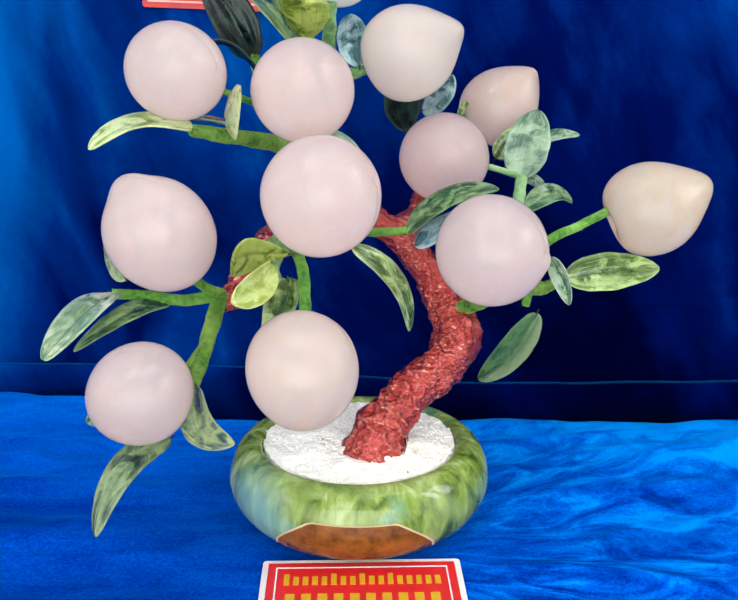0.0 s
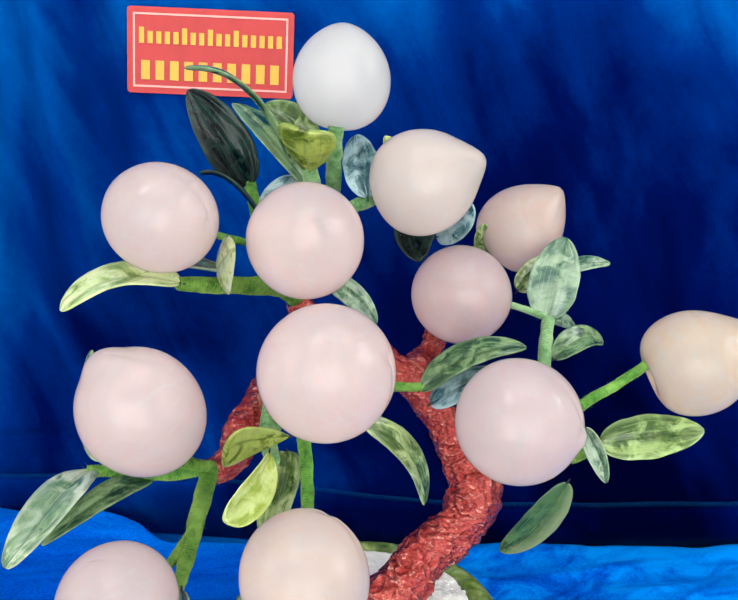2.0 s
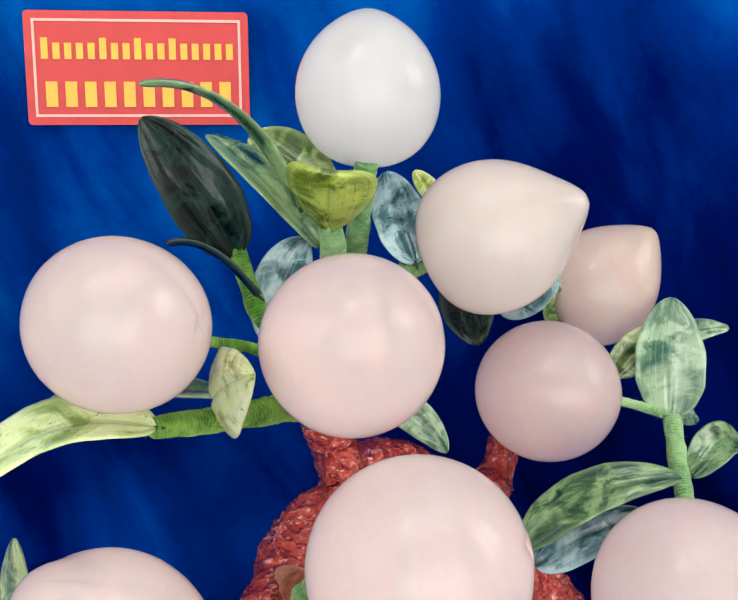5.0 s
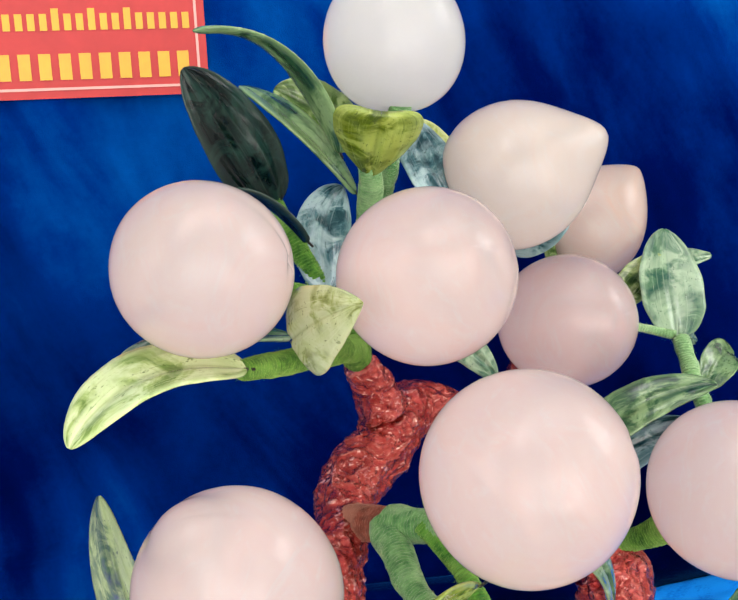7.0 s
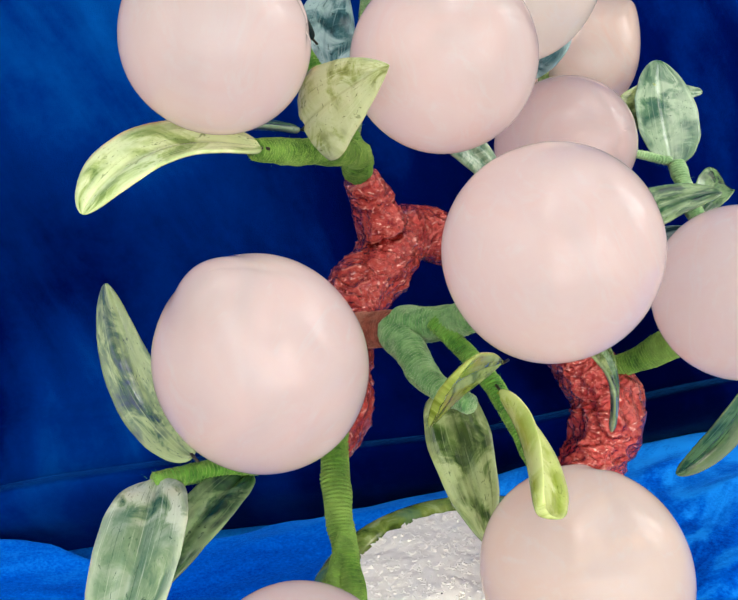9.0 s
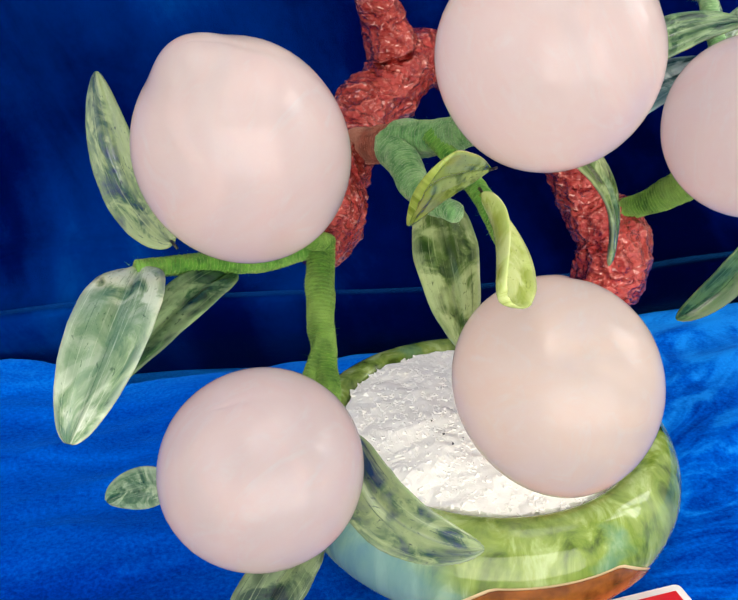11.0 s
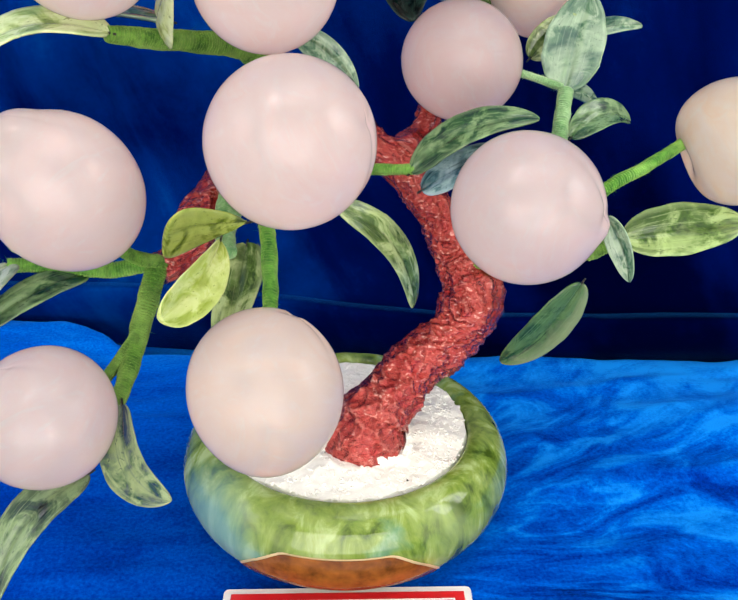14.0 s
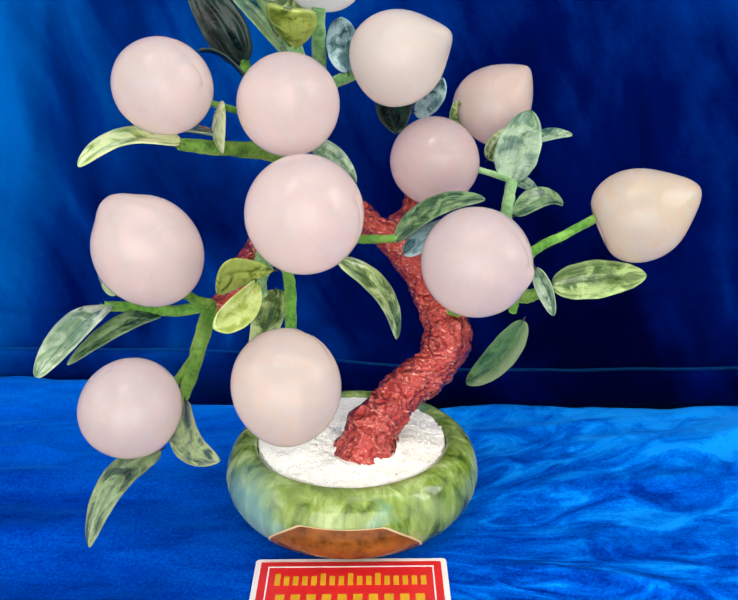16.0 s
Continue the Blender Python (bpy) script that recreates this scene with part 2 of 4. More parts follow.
def stone_material():
    """Polished green marbled bowl with upright streaks."""
    m, n, l, b = material("green_marble")
    v = coords(n, l, "Object", (1, 1, 0.24))
    big = noise_of(n, l, coords(n, l, "Object", (1, 1, 1.5)), 14, 4, 0.55, 0.4)
    streaks = noise_of(n, l, v, 75, 5, 0.60, 0.5)
    c = ramp_of(n, l, streaks, [(0.36, (0.045, 0.085, 0.008)), (0.46, (0.13, 0.21, 0.024)), (0.55, (0.21, 0.30, 0.05)), (0.67, (0.38, 0.49, 0.19))])
    c = mix_of(n, l, ramp_of(n, l, big, [(0.47, (0,) * 3), (0.66, (0.6,) * 3)]), c, (0.36, 0.46, 0.19))
    c = mix_of(n, l, ramp_of(n, l, big, [(0.33, (0.8,) * 3), (0.43, (0,) * 3)]), c, (0.09, 0.24, 0.17))
    gap = n.new("ShaderNodeVectorMath")
    gap.operation, gap.inputs[1].default_value = "DISTANCE", (-0.082, 0.625, 0.024)
    l.new(coords(n, l), gap.inputs[0])
    wob = n.new("ShaderNodeMath")
    wob.operation, wob.inputs[1].default_value = "MULTIPLY_ADD", 0.055
    l.new(big, wob.inputs[0])
    l.new(gap.outputs["Value"], wob.inputs[2])
    c = mix_of(n, l, ramp_of(n, l, wob.outputs[0], [(0.045, (0.75,) * 3), (0.072, (0,) * 3)]), c, (0.17, 0.34, 0.36))
    l.new(c, b.inputs["Base Color"])
    put(b, Subsurface_Weight=0.15, Subsurface_Radius=(0.6, 1, 0.4), Subsurface_Scale=0.006, Roughness=0.09, IOR=1.5)
    bump_of(n, l, big, b, 0.22, 0.004)
    return m


def plain(name, colour, rough=0.5, grain=120, depth=0.15, metal=0.0):
    m, n, l, b = material(name)
    f = noise_of(n, l, coords(n, l), grain, 4)
    l.new(ramp_of(n, l, f, [(0.3, tuple(q * (1 - depth) for q in colour)), (0.7, tuple(min(1, q * (1 + depth)) for q in colour))]), b.inputs["Base Color"])
    put(b, Roughness=rough, Metallic=metal)
    bump_of(n, l, f, b, 0.1, 0.001)
    return m


# stops darker than the cloth's, light painted in towards the upper left
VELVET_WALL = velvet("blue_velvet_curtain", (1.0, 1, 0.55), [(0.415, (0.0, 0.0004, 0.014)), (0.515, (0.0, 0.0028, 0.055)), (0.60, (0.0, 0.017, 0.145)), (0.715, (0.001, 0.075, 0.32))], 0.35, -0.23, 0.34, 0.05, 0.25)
# shade painted in towards the left and the front of the bowl
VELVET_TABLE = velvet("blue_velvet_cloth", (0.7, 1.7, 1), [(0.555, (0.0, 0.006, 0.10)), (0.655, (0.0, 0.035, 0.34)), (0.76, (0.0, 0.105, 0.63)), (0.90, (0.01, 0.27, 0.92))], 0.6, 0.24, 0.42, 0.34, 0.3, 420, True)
PINK = quartz("pink_quartz", (0.95, 0.857, 0.848), (0.945, 0.826, 0.810), (0.94, 0.782, 0.760))
ROSE = quartz("rose_quartz", (0.99, 0.865, 0.842), (0.99, 0.828, 0.80), (0.985, 0.785, 0.752))
CREAM = quartz("cream_quartz", (0.945, 0.885, 0.838), (0.94, 0.865, 0.805), (0.93, 0.83, 0.76))
PEACHY = quartz("peach_quartz", (0.98, 0.86, 0.78), (0.98, 0.815, 0.72), (0.975, 0.76, 0.645))
BLUSH = quartz("blush_quartz", (0.96, 0.875, 0.835), (0.955, 0.848, 0.775), (0.945, 0.80, 0.71))
APRICOT = quartz("apricot_quartz", (0.972, 0.895, 0.79), (0.972, 0.85, 0.70), (0.965, 0.775, 0.58))
WHITE = quartz("milky_quartz", (0.845, 0.85, 0.845), (0.83, 0.835, 0.83), (0.80, 0.80, 0.79), 0.975)
GREEN = jade_leaf("green_jade", (0.004, 0.028, 0.018), (0.032, 0.10, 0.035), (0.18, 0.29, 0.13))
DARK = jade_leaf("dark_jade", (0.0003, 0.003, 0.004), (0.0010, 0.008, 0.008), (0.010, 0.034, 0.028), 0.4, 0.8, 1.30)
PALE = jade_leaf("pale_jade", (0.012, 0.065, 0.04), (0.075, 0.17, 0.09), (0.27, 0.38, 0.25))
BLUE = jade_leaf("blue_grey_jade", (0.008, 0.045, 0.06), (0.06, 0.17, 0.20), (0.34, 0.50, 0.53))
LIME = jade_leaf("lime_jade", (0.22, 0.30, 0.035), (0.36, 0.46, 0.09), (0.50, 0.58, 0.23), 0.15)
KITE = jade_leaf("pale_lime_jade", (0.13, 0.16, 0.03), (0.33, 0.40, 0.13), (0.52, 0.58, 0.32))
MOSSY = jade_leaf("moss_jade", (0.04, 0.07, 0.005), (0.14, 0.20, 0.015), (0.29, 0.37, 0.07))
MARBLED = jade_leaf("white_marbled_jade", (0.03, 0.10, 0.06), (0.22, 0.33, 0.18), (0.52, 0.60, 0.46), 0.4)
PEAR = jade_leaf("pear_green_jade", (0.13, 0.21, 0.05), (0.33, 0.45, 0.15), (0.54, 0.64, 0.34))
STREAKY = jade_leaf("streaked_jade", (0.003, 0.018, 0.022), (0.020, 0.060, 0.030), (0.17, 0.25, 0.12), 0.7, 0.4)
INKY = jade_leaf("blue_veined_jade", (0.003, 0.022, 0.075), (0.035, 0.095, 0.055), (0.25, 0.33, 0.16), 0.5)
SPLIT = jade_leaf("two_toned_jade", (0.006, 0.028, 0.020), (0.02, 0.075, 0.025), (0.07, 0.15, 0.05), 0.7, 0.4, 1.45, (0.21, 0.27, 0.13))
OLIVE = jade_leaf("olive_jade", (0.010, 0.035, 0.006), (0.065, 0.14, 0.016), (0.32, 0.44, 0.16))
SAGE = jade_leaf("sage_jade", (0.022, 0.055, 0.012), (0.11, 0.19, 0.045), (0.36, 0.46, 0.20))
GREEN_THREAD = thread("green_thread", (0.030, 0.14, 0.020), (0.12, 0.34, 0.04), (0.30, 0.55, 0.12))
MOSS_THREAD = thread("moss_thread", (0.025, 0.09, 0.012), (0.11, 0.26, 0.03), (0.27, 0.45, 0.10))
MINT_THREAD = thread("mint_thread", (0.06, 0.20, 0.06), (0.20, 0.42, 0.15), (0.38, 0.58, 0.30))
BROWN_THREAD = thread("brown_thread", (0.13, 0.028, 0.018), (0.33, 0.095, 0.06), (0.50, 0.24, 0.17))
BARK = bark_material()
MARBLE = stone_material()
WIRE = plain("dark_wire", (0.03, 0.03, 0.025), 0.4, 300, 0.3, 0.6)
GRIT = plain("white_crystal", (0.91, 0.91, 0.84), 0.8, 260, 0.03)
put(GRIT.node_tree.nodes["Principled BSDF"], Specular_IOR_Level=0.2)
CARD_WHITE = plain("card_white", (0.78, 0.76, 0.76), 0.4, 60, 0.04)
CARD_RED = plain("card_red", (0.62, 0.012, 0.018), 0.35, 60, 0.08)
CARD_RED_PALE = plain("card_red_faded", (0.43, 0.028, 0.028), 0.6, 60, 0.08)
CARD_YELLOW = plain("card_yellow", (0.60, 0.33, 0.012), 0.4, 90, 0.06)
CARD_LINE = plain("card_line", (0.66, 0.34, 0.30), 0.5, 60, 0.06)
STICKER = plain("amber_sticker", (0.19, 0.068, 0.012), 0.25, 90, 0.6)
STICKER_EDGE = plain("sticker_edge", (0.60, 0.48, 0.26), 0.3, 80, 0.1)
WALL_PAINT = plain("wall_paint", (0.72, 0.71, 0.69), 0.8, 30, 0.05)
FLOOR_TILE = plain("floor_tile", (0.45, 0.43, 0.40), 0.4, 12, 0.12)
TABLE_WOOD = plain("table_wood", (0.25, 0.15, 0.08), 0.5, 30, 0.25)

# ---- mesh helpers ----


def mesh_object(name, bm, mat, parent=None, label="", smooth=True):
    me = bpy.data.meshes.new(name)
    bm.normal_update()
    bm.to_mesh(me)
    bm.free()
    if smooth:
        for p in me.polygons:
            p.use_smooth = True
    me.materials.append(mat)
    ob = new(name, me)
    if parent:
        ob.parent = parent
        ob.matrix_parent_inverse = parent.matrix_world.inverted()
    if label:
        tagged(ob, label)
    return ob


def part(name, bm, mat, parent, label="", smooth=True):
    return mesh_object(name, bm, mat, parent, label, smooth)


def thing(name, place, label, category, group="", kind=""):
    ob = new(name)
    ob.location = place
    ob.empty_display_size = 0.02
    bpy.context.view_layer.update()
    return tagged(ob, label, category, group, kind)


def grid_faces(bm, rows, wrap):
    made = []
    for a, b in zip(rows, rows[1:]):
        n = len(a)
        for k in range(n if wrap else n - 1):
            made.append(bm.faces.new((a[k], a[(k + 1) % n], b[(k + 1) % n], b[k])))
    return made


def sheet(nx, ny, place):
    """A grid sheet: place(u, v) gives each vertex."""
    bm = bmesh.new()
    rows = [[bm.verts.new(place(i / nx, j / ny)) for i in range(nx + 1)] for j in range(ny + 1)]
    grid_faces(bm, rows, False)
    return bm


def box(x0, x1, y0, y1, z0, z1, bevel=0.0):
    bm = bmesh.new()
    bmesh.ops.create_cube(bm, size=1, matrix=Matrix.LocRotScale(((x0 + x1) / 2, (y0 + y1) / 2, (z0 + z1) / 2), None, (x1 - x0, y1 - y0, z1 - z0)))
    if bevel:
        bmesh.ops.bevel(bm, geom=bm.edges[:], offset=bevel, segments=2, affect="EDGES")
    return bm


def smooth_path(points, step):
    """Points every step metres along a smooth curve through points (x, y, z, radius)."""
    p = [np.array(q, float) for q in points]
    p = [2 * p[0] - p[1], *p, 2 * p[-1] - p[-2]]
    out = []
    for a, b, c, d in zip(p, p[1:], p[2:], p[3:]):
        n = max(2, int(np.linalg.norm(c[:3] - b[:3]) / step))
        for k in range(n):
            t = k / n
            out.append(0.5 * (2 * b + (c - a) * t + (2 * a - 5 * b + 4 * c - d) * t * t + (3 * b - a - 3 * c + d) * t ** 3))
    out.append(p[-2])
    return out


def tube(path, around, shape=None):
    """A closed tube along path; shape(s, angle, r, place) may change the radius."""
    bm = bmesh.new()
    rows, side = [], Vector((0.3, 0.2, 1)).normalized()
    dist, last = 0.0, None
    for k, q in enumerate(path):
        a, b = path[max(0, k - 1)], path[min(len(path) - 1, k + 1)]
        t = Vector(b[:3] - a[:3]).normalized()
        side = (side - t * side.dot(t)).normalized()
        up = t.cross(side)
        here = Vector(q[:3])
        dist += (here - last).length if last is not None else 0
        last = here
        ring = []
        for i in range(around):
            w = 2 * math.pi * i / around
            d = side * math.cos(w) + up * math.sin(w)
            r = q[3] if shape is None else shape(dist, w, q[3], here + d * q[3])
            ring.append(bm.verts.new(here + d * r))
        rows.append(ring)
    grid_faces(bm, rows, True)
    bm.faces.new(rows[0][::-1])
    bm.faces.new(rows[-1])
    return bm


def wrapped(points, pitch=0.0015, around=18):
    """A wire wound round with thread: every turn stands proud, a little uneven."""
    path = smooth_path(points, pitch / 6)

    def turn(s, w, r, p):
        f = (s / pitch + w / (2 * math.pi) + 0.8 * noise.noise(p * 90) + 0.3 * noise.noise(p * 300)) % 1.0
        lump = (0.23 + 0.10 * noise.noise(p * 80)) * math.sqrt(abs(math.sin(math.pi * f)))
        return r * (0.84 + lump + 0.15 * noise.noise(p * 120) + 0.06 * noise.noise(p * 420))

    bm = tube(path, around, turn)
    rng = random.Random(int(points[0][0] * 1e5) + len(path))
    # loose fibres standing off the thread
    length = sum((Vector(b[:3]) - Vector(a[:3])).length for a, b in zip(path, path[1:]))
    for k in range(int(length * 11000)):
        q = path[rng.randrange(1, len(path) - 1)]
        d = Vector((rng.gauss(0, 1), rng.gauss(0, 1), rng.gauss(0, 1))).normalized()
        e = Vector((rng.gauss(0, 1), rng.gauss(0, 1), rng.gauss(0, 1))).normalized()
        root = Vector(q[:3]) + d * q[3] * 0.92
        far = root + (d + e) * rng.uniform(0.0005, 0.0017)
        side = d.cross(e).normalized() * 0.00009
        bm.faces.new([bm.verts.new(p) for p in (root - side, root + side, far)])
    return bm


# ---- the peach ----


def peach_mesh(r, stretch, point, seed, wide, power, flat, dent, bulge, notch):
    """A carved peach, tip up along z: pointed top, groove on one side, dimple below; bulge is where it swells,
    notch the side on which the tip is cut off from the body."""
    bm = bmesh.new()
    nu, nv = 88, 64
    rows = []
    swell = bulge.length + 1e-9
    side = math.atan2(notch.y, notch.x) if notch else 0.0
    depth = min(1.0, notch.length) if notch else 0.0
    for j in range(1, nv):
        th = math.pi * j / nv
        ring = []
        for i in range(nu):
            ph = 2 * math.pi * i / nu
            rho = 1 + point * math.exp(-((th / wide) ** power)) - flat * math.exp(-(((math.pi - th) / dent) ** 2))
            rho -= (0.026 * depth if notch else 0.008) * math.exp(-((math.sin((ph - side) / 2) / 0.06) ** 2)) * min(1, th / 0.3) * max(0.0, 1 - th / 1.9)
            if notch:
                rho -= 0.040 * depth * math.exp(-(((th - 0.20) / 0.075) ** 2)) * math.exp(-((math.sin((ph - side) / 2) / 0.45) ** 2))
            d = Vector((math.sin(th) * math.cos(ph), math.sin(th) * math.sin(ph), math.cos(th) * stretch)) * rho
            d *= 1 + swell * ((d.normalized().dot(bulge) / swell + 1) / 2) ** 3
            d *= 1 + 0.006 * noise.noise(d * 1.3 + Vector((seed * 3.1, 0, 0)))
            ring.append(bm.verts.new(d * r))
        rows.append(ring)
    grid_faces(bm, rows, True)
    top = bm.verts.new(sum((v.co for v in rows[0]), Vector()) / nu)
    low = bm.verts.new(sum((v.co for v in rows[-1]), Vector()) / nu)
    for k in range(nu):
        bm.faces.new((top, rows[0][k], rows[0][(k + 1) % nu]))
        bm.faces.new((low, rows[-1][(k + 1) % nu], rows[-1][k]))
    bmesh.ops.recalc_face_normals(bm, faces=bm.faces[:])
    return bm


def peach(tree, centre, r, tip, mat, label, stretch=1.0, point=0.14, wide=0.46, power=1.5, flat=0.13, dent=0.6, bulge=(0, 0, 0), notch=None):
    q = Vector(tip).to_track_quat("Z", "Y").to_matrix()
    back = q.transposed()
    ob = part("peach", peach_mesh(r, stretch, point, centre[0] * 50, wide, power, flat, dent, back @ Vector(bulge), back @ Vector(notch) if notch else None), mat, tree, label)
    ob.matrix_parent_inverse = Matrix()
    ob.matrix_local = Matrix.Translation(Vector(centre) - tree.location) @ q.to_4x4()
    return ob


# ---- the leaf ----


def leaf_mesh(base, mid, tip, width, facing, cup=0.15, thick=0.0016, twist=0.0, blunt=0.45, flute=0.5, taper=0.62):
    a, m, c = Vector(base), Vector(mid), Vector(tip)
    ctrl = m * 2 - (a + c) / 2
    bm = bmesh.new()
    uv = bm.loops.layers.uv.new("UVMap")
    nu, nv = 26, 18
    n0 = Vector(facing).normalized()
    tops, lows, where = [], [], {}
    for i in range(nu + 1):
        u = 0.5 - 0.5 * math.cos(math.pi * i / nu)
        u = 0.004 + 0.992 * u
        p = a * (1 - u) ** 2 + ctrl * (2 * u * (1 - u)) + c * u * u
        t = ((ctrl - a) * (1 - u) + (c - ctrl) * u).normalized()
        n = (Matrix.Rotation(radians(twist * (u - 0.5)), 3, t) @ n0)
        n = (n - t * n.dot(t)).normalized()
        s = t.cross(n)
        peak = blunt / (blunt + taper)
        w = width / 2 * (u ** blunt) * ((1 - u) ** taper) / (peak ** blunt * (1 - peak) ** taper)
        w *= 1 + 0.05 * noise.noise(p * 120)
        top, low = [], []
        for j in range(nv + 1):
            v = -1 + 2 * j / nv
            rim = math.sqrt(max(0.0, 1 - v * v * 0.96)) * min(1, w / (width * 0.16))
            q = p + s * (w * v * (1 - 0.25 * cup * abs(v))) + n * (cup * w * (v * v - 0.3))
            groove = 0.9 * math.exp(-((v / 0.16) ** 2)) * thick * min(1, 3.5 * (1 - u))
            for row, h in ((top, thick * (rim + flute * noise.noise(Vector((v * 4.5, u * 1.8, a.x * 90))) * (1 - v * v)) - groove), (low, -thick * rim)):
                b = bm.verts.new(q + n * h)
                where[b] = (u, v * 0.5 + 0.5)
                row.append(b)
        tops.append(top)
        lows.append(low)
    faces = grid_faces(bm, tops, False) + grid_faces(bm, [r[::-1] for r in lows], False)
    for x, y in ((tops[0], lows[0]), (lows[-1], tops[-1])):
        for k in range(nv):
            faces.append(bm.faces.new((x[k], x[k + 1], y[k + 1], y[k])))
    for k in range(nu):
        faces.append(bm.faces.new((tops[k][0], lows[k][0], lows[k + 1][0], tops[k + 1][0])))
        faces.append(bm.faces.new((tops[k][-1], tops[k + 1][-1], lows[k + 1][-1], lows[k][-1])))
    for f in faces:
        for loop in f.loops:
            loop[uv].uv = where[loop.vert]
    bmesh.ops.recalc_face_normals(bm, faces=bm.faces[:])
    return bm


def leaf(tree, mat, base, mid, tip, width, facing, label, **more):
    ob = part("leaf", leaf_mesh(base, mid, tip, width, facing, **more), mat, tree, label)
    a, m, n = Vector(base), Vector(mid), Vector(facing).normalized()
    inward = (m - a).normalized()
    ends = [a - inward * 0.003, a + inward * 0.0012 + n * 0.0004]
    part("wire", tube([np.array((*e, 0.0006)) for e in ends], 6), WIRE, ob, "thin dark wire that holds the leaf")
    return ob


# ---- room, table, cloth and curtain ----
for name, b in (("wall_back", (-2, 2, 1.5, 1.6, -0.75, 2.2)), ("wall_front", (-2, 2, -2.6, -2.5, -0.75, 2.2)), ("wall_left", (-2.1, -2, -2.6, 1.6, -0.75, 2.2)), ("wall_right", (2, 2.1, -2.6, 1.6, -0.75, 2.2))):
    tagged(mesh_object(name, box(*b), WALL_PAINT, smooth=False), "plain off-white painted shop wall", "wall", kind="structure")
tagged(mesh_object("floor", box(-2, 2, -2.5, 1.5, -0.85, -0.75), FLOOR_TILE, smooth=False), "grey shop floor", "floor", kind="structure")
tagged(mesh_object("ceiling", box(-2, 2, -2.5, 1.5, 2.2, 2.3), WALL_PAINT, smooth=False), "plain off-white ceiling", "ceiling", kind="structure")

table = thing("display_table", (0, 0.68, -0.75), "wooden display table hidden under blue velvet", "table")
part("tabletop", box(-0.78, 0.78, 0.30, 1.02, -0.09, -0.07, 0.002), TABLE_WOOD, table, smooth=False)
for x in (-0.72, 0.72):
    for y in (0.35, 0.97):
        part("leg", box(x - 0.025, x + 0.025, y - 0.025, y + 0.025, -0.75, -0.09, 0.002), TABLE_WOOD, table, smooth=False)


def bell(x, c, w):
    return math.exp(-(((x - c) / w) ** 2))


def step(x, a, b):
    t = min(1.0, max(0.0, (x - a) / (b - a)))
    return t * t * (3 - 2 * t)


def ridge_of(p):
    """Narrow crests over broad hollows."""
    return (1 - min(1.0, 1.6 * abs(noise.noise(p)))) ** 2


def cloth_height(x, y):
    left = step(-x, 0.19, 0.27)
    soft = 0.006 * noise.noise(Vector((x * 12, 0, 5))) + 0.004 * noise.noise(Vector((x * 34, 0, 5)))
    z = (-0.0235 + 0.011 * left) * step(y, 0.70, 0.92) - 0.04 * step(y, 0.905 + 0.046 * left + soft, 0.945 + 0.04 * left + soft)
    calm = (1 - bell(math.hypot(x + 0.004, y - 0.685), 0, 0.12) * 0.98) * (1 - 0.98 * bell(math.hypot((x + 0.004) * 0.75, y - 0.567), 0, 0.075)) * (1 - 0.9 * bell(math.hypot((x + 0.004) * 0.75, y - 0.567), 0, 0.075))
    p = Vector((x * 2.2 + 0.25 * y, y * 9, 0.3))
    z += calm * (0.0075 * noise.noise(p) + 0.0050 * noise.noise(p * 2.7) + 0.0018 * noise.noise(Vector((x * 30, y * 60, 1))))
    # creases that run out from the bowl
    fan = math.atan2(y - 0.62, x + 0.02) + 0.10 * noise.noise(Vector((x * 9, y * 9, 4)))
    crest = (1 - abs(math.sin(4.5 * fan + 0.8))) ** 2.2
    z += calm * step(x, 0.05, 0.15) * 0.010 * crest * (0.55 + noise.noise(Vector((x * 4, y * 7, 8))))
    z += calm * 0.0035 * ridge_of(Vector((x * 5 + y * 3, y * 15 - x * 4, 6)))
    front = step(0.34 - y, 0, 0.03)
    return z - 0.06 * front


def cloth_place(u, v):
    x, y = -0.80 + 1.6 * u, 0.28 + 0.76 * v
    return x, y, cloth_height(x, y) - 0.0015


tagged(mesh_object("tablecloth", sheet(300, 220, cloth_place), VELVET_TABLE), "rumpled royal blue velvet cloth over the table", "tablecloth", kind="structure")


HEM = [(0.935, -0.060), (0.915, -0.030), (0.904, -0.012), (0.8985, 0.004), (0.8975, 0.013), (0.8990, 0.0185), (0.9040, 0.0195), (0.9180, 0.0160), (0.9260, 0.0120), (0.9360, 0.0180), (0.9480, 0.032), (0.975, 0.075), (1.020, 0.25), (1.055, 0.42), (1.11, 0.75), (1.19, 1.35)]
HEM_PATH = smooth_path([(y, z, 0, 0) for y, z in HEM], 0.002)


def ledge(z, c, w, d):
    """A fold that stands out with a sharp upper edge and fades downwards."""
    return d * (math.exp((z - c) / w) if z < c else max(0.0, 1 - (z - c) / 0.005))


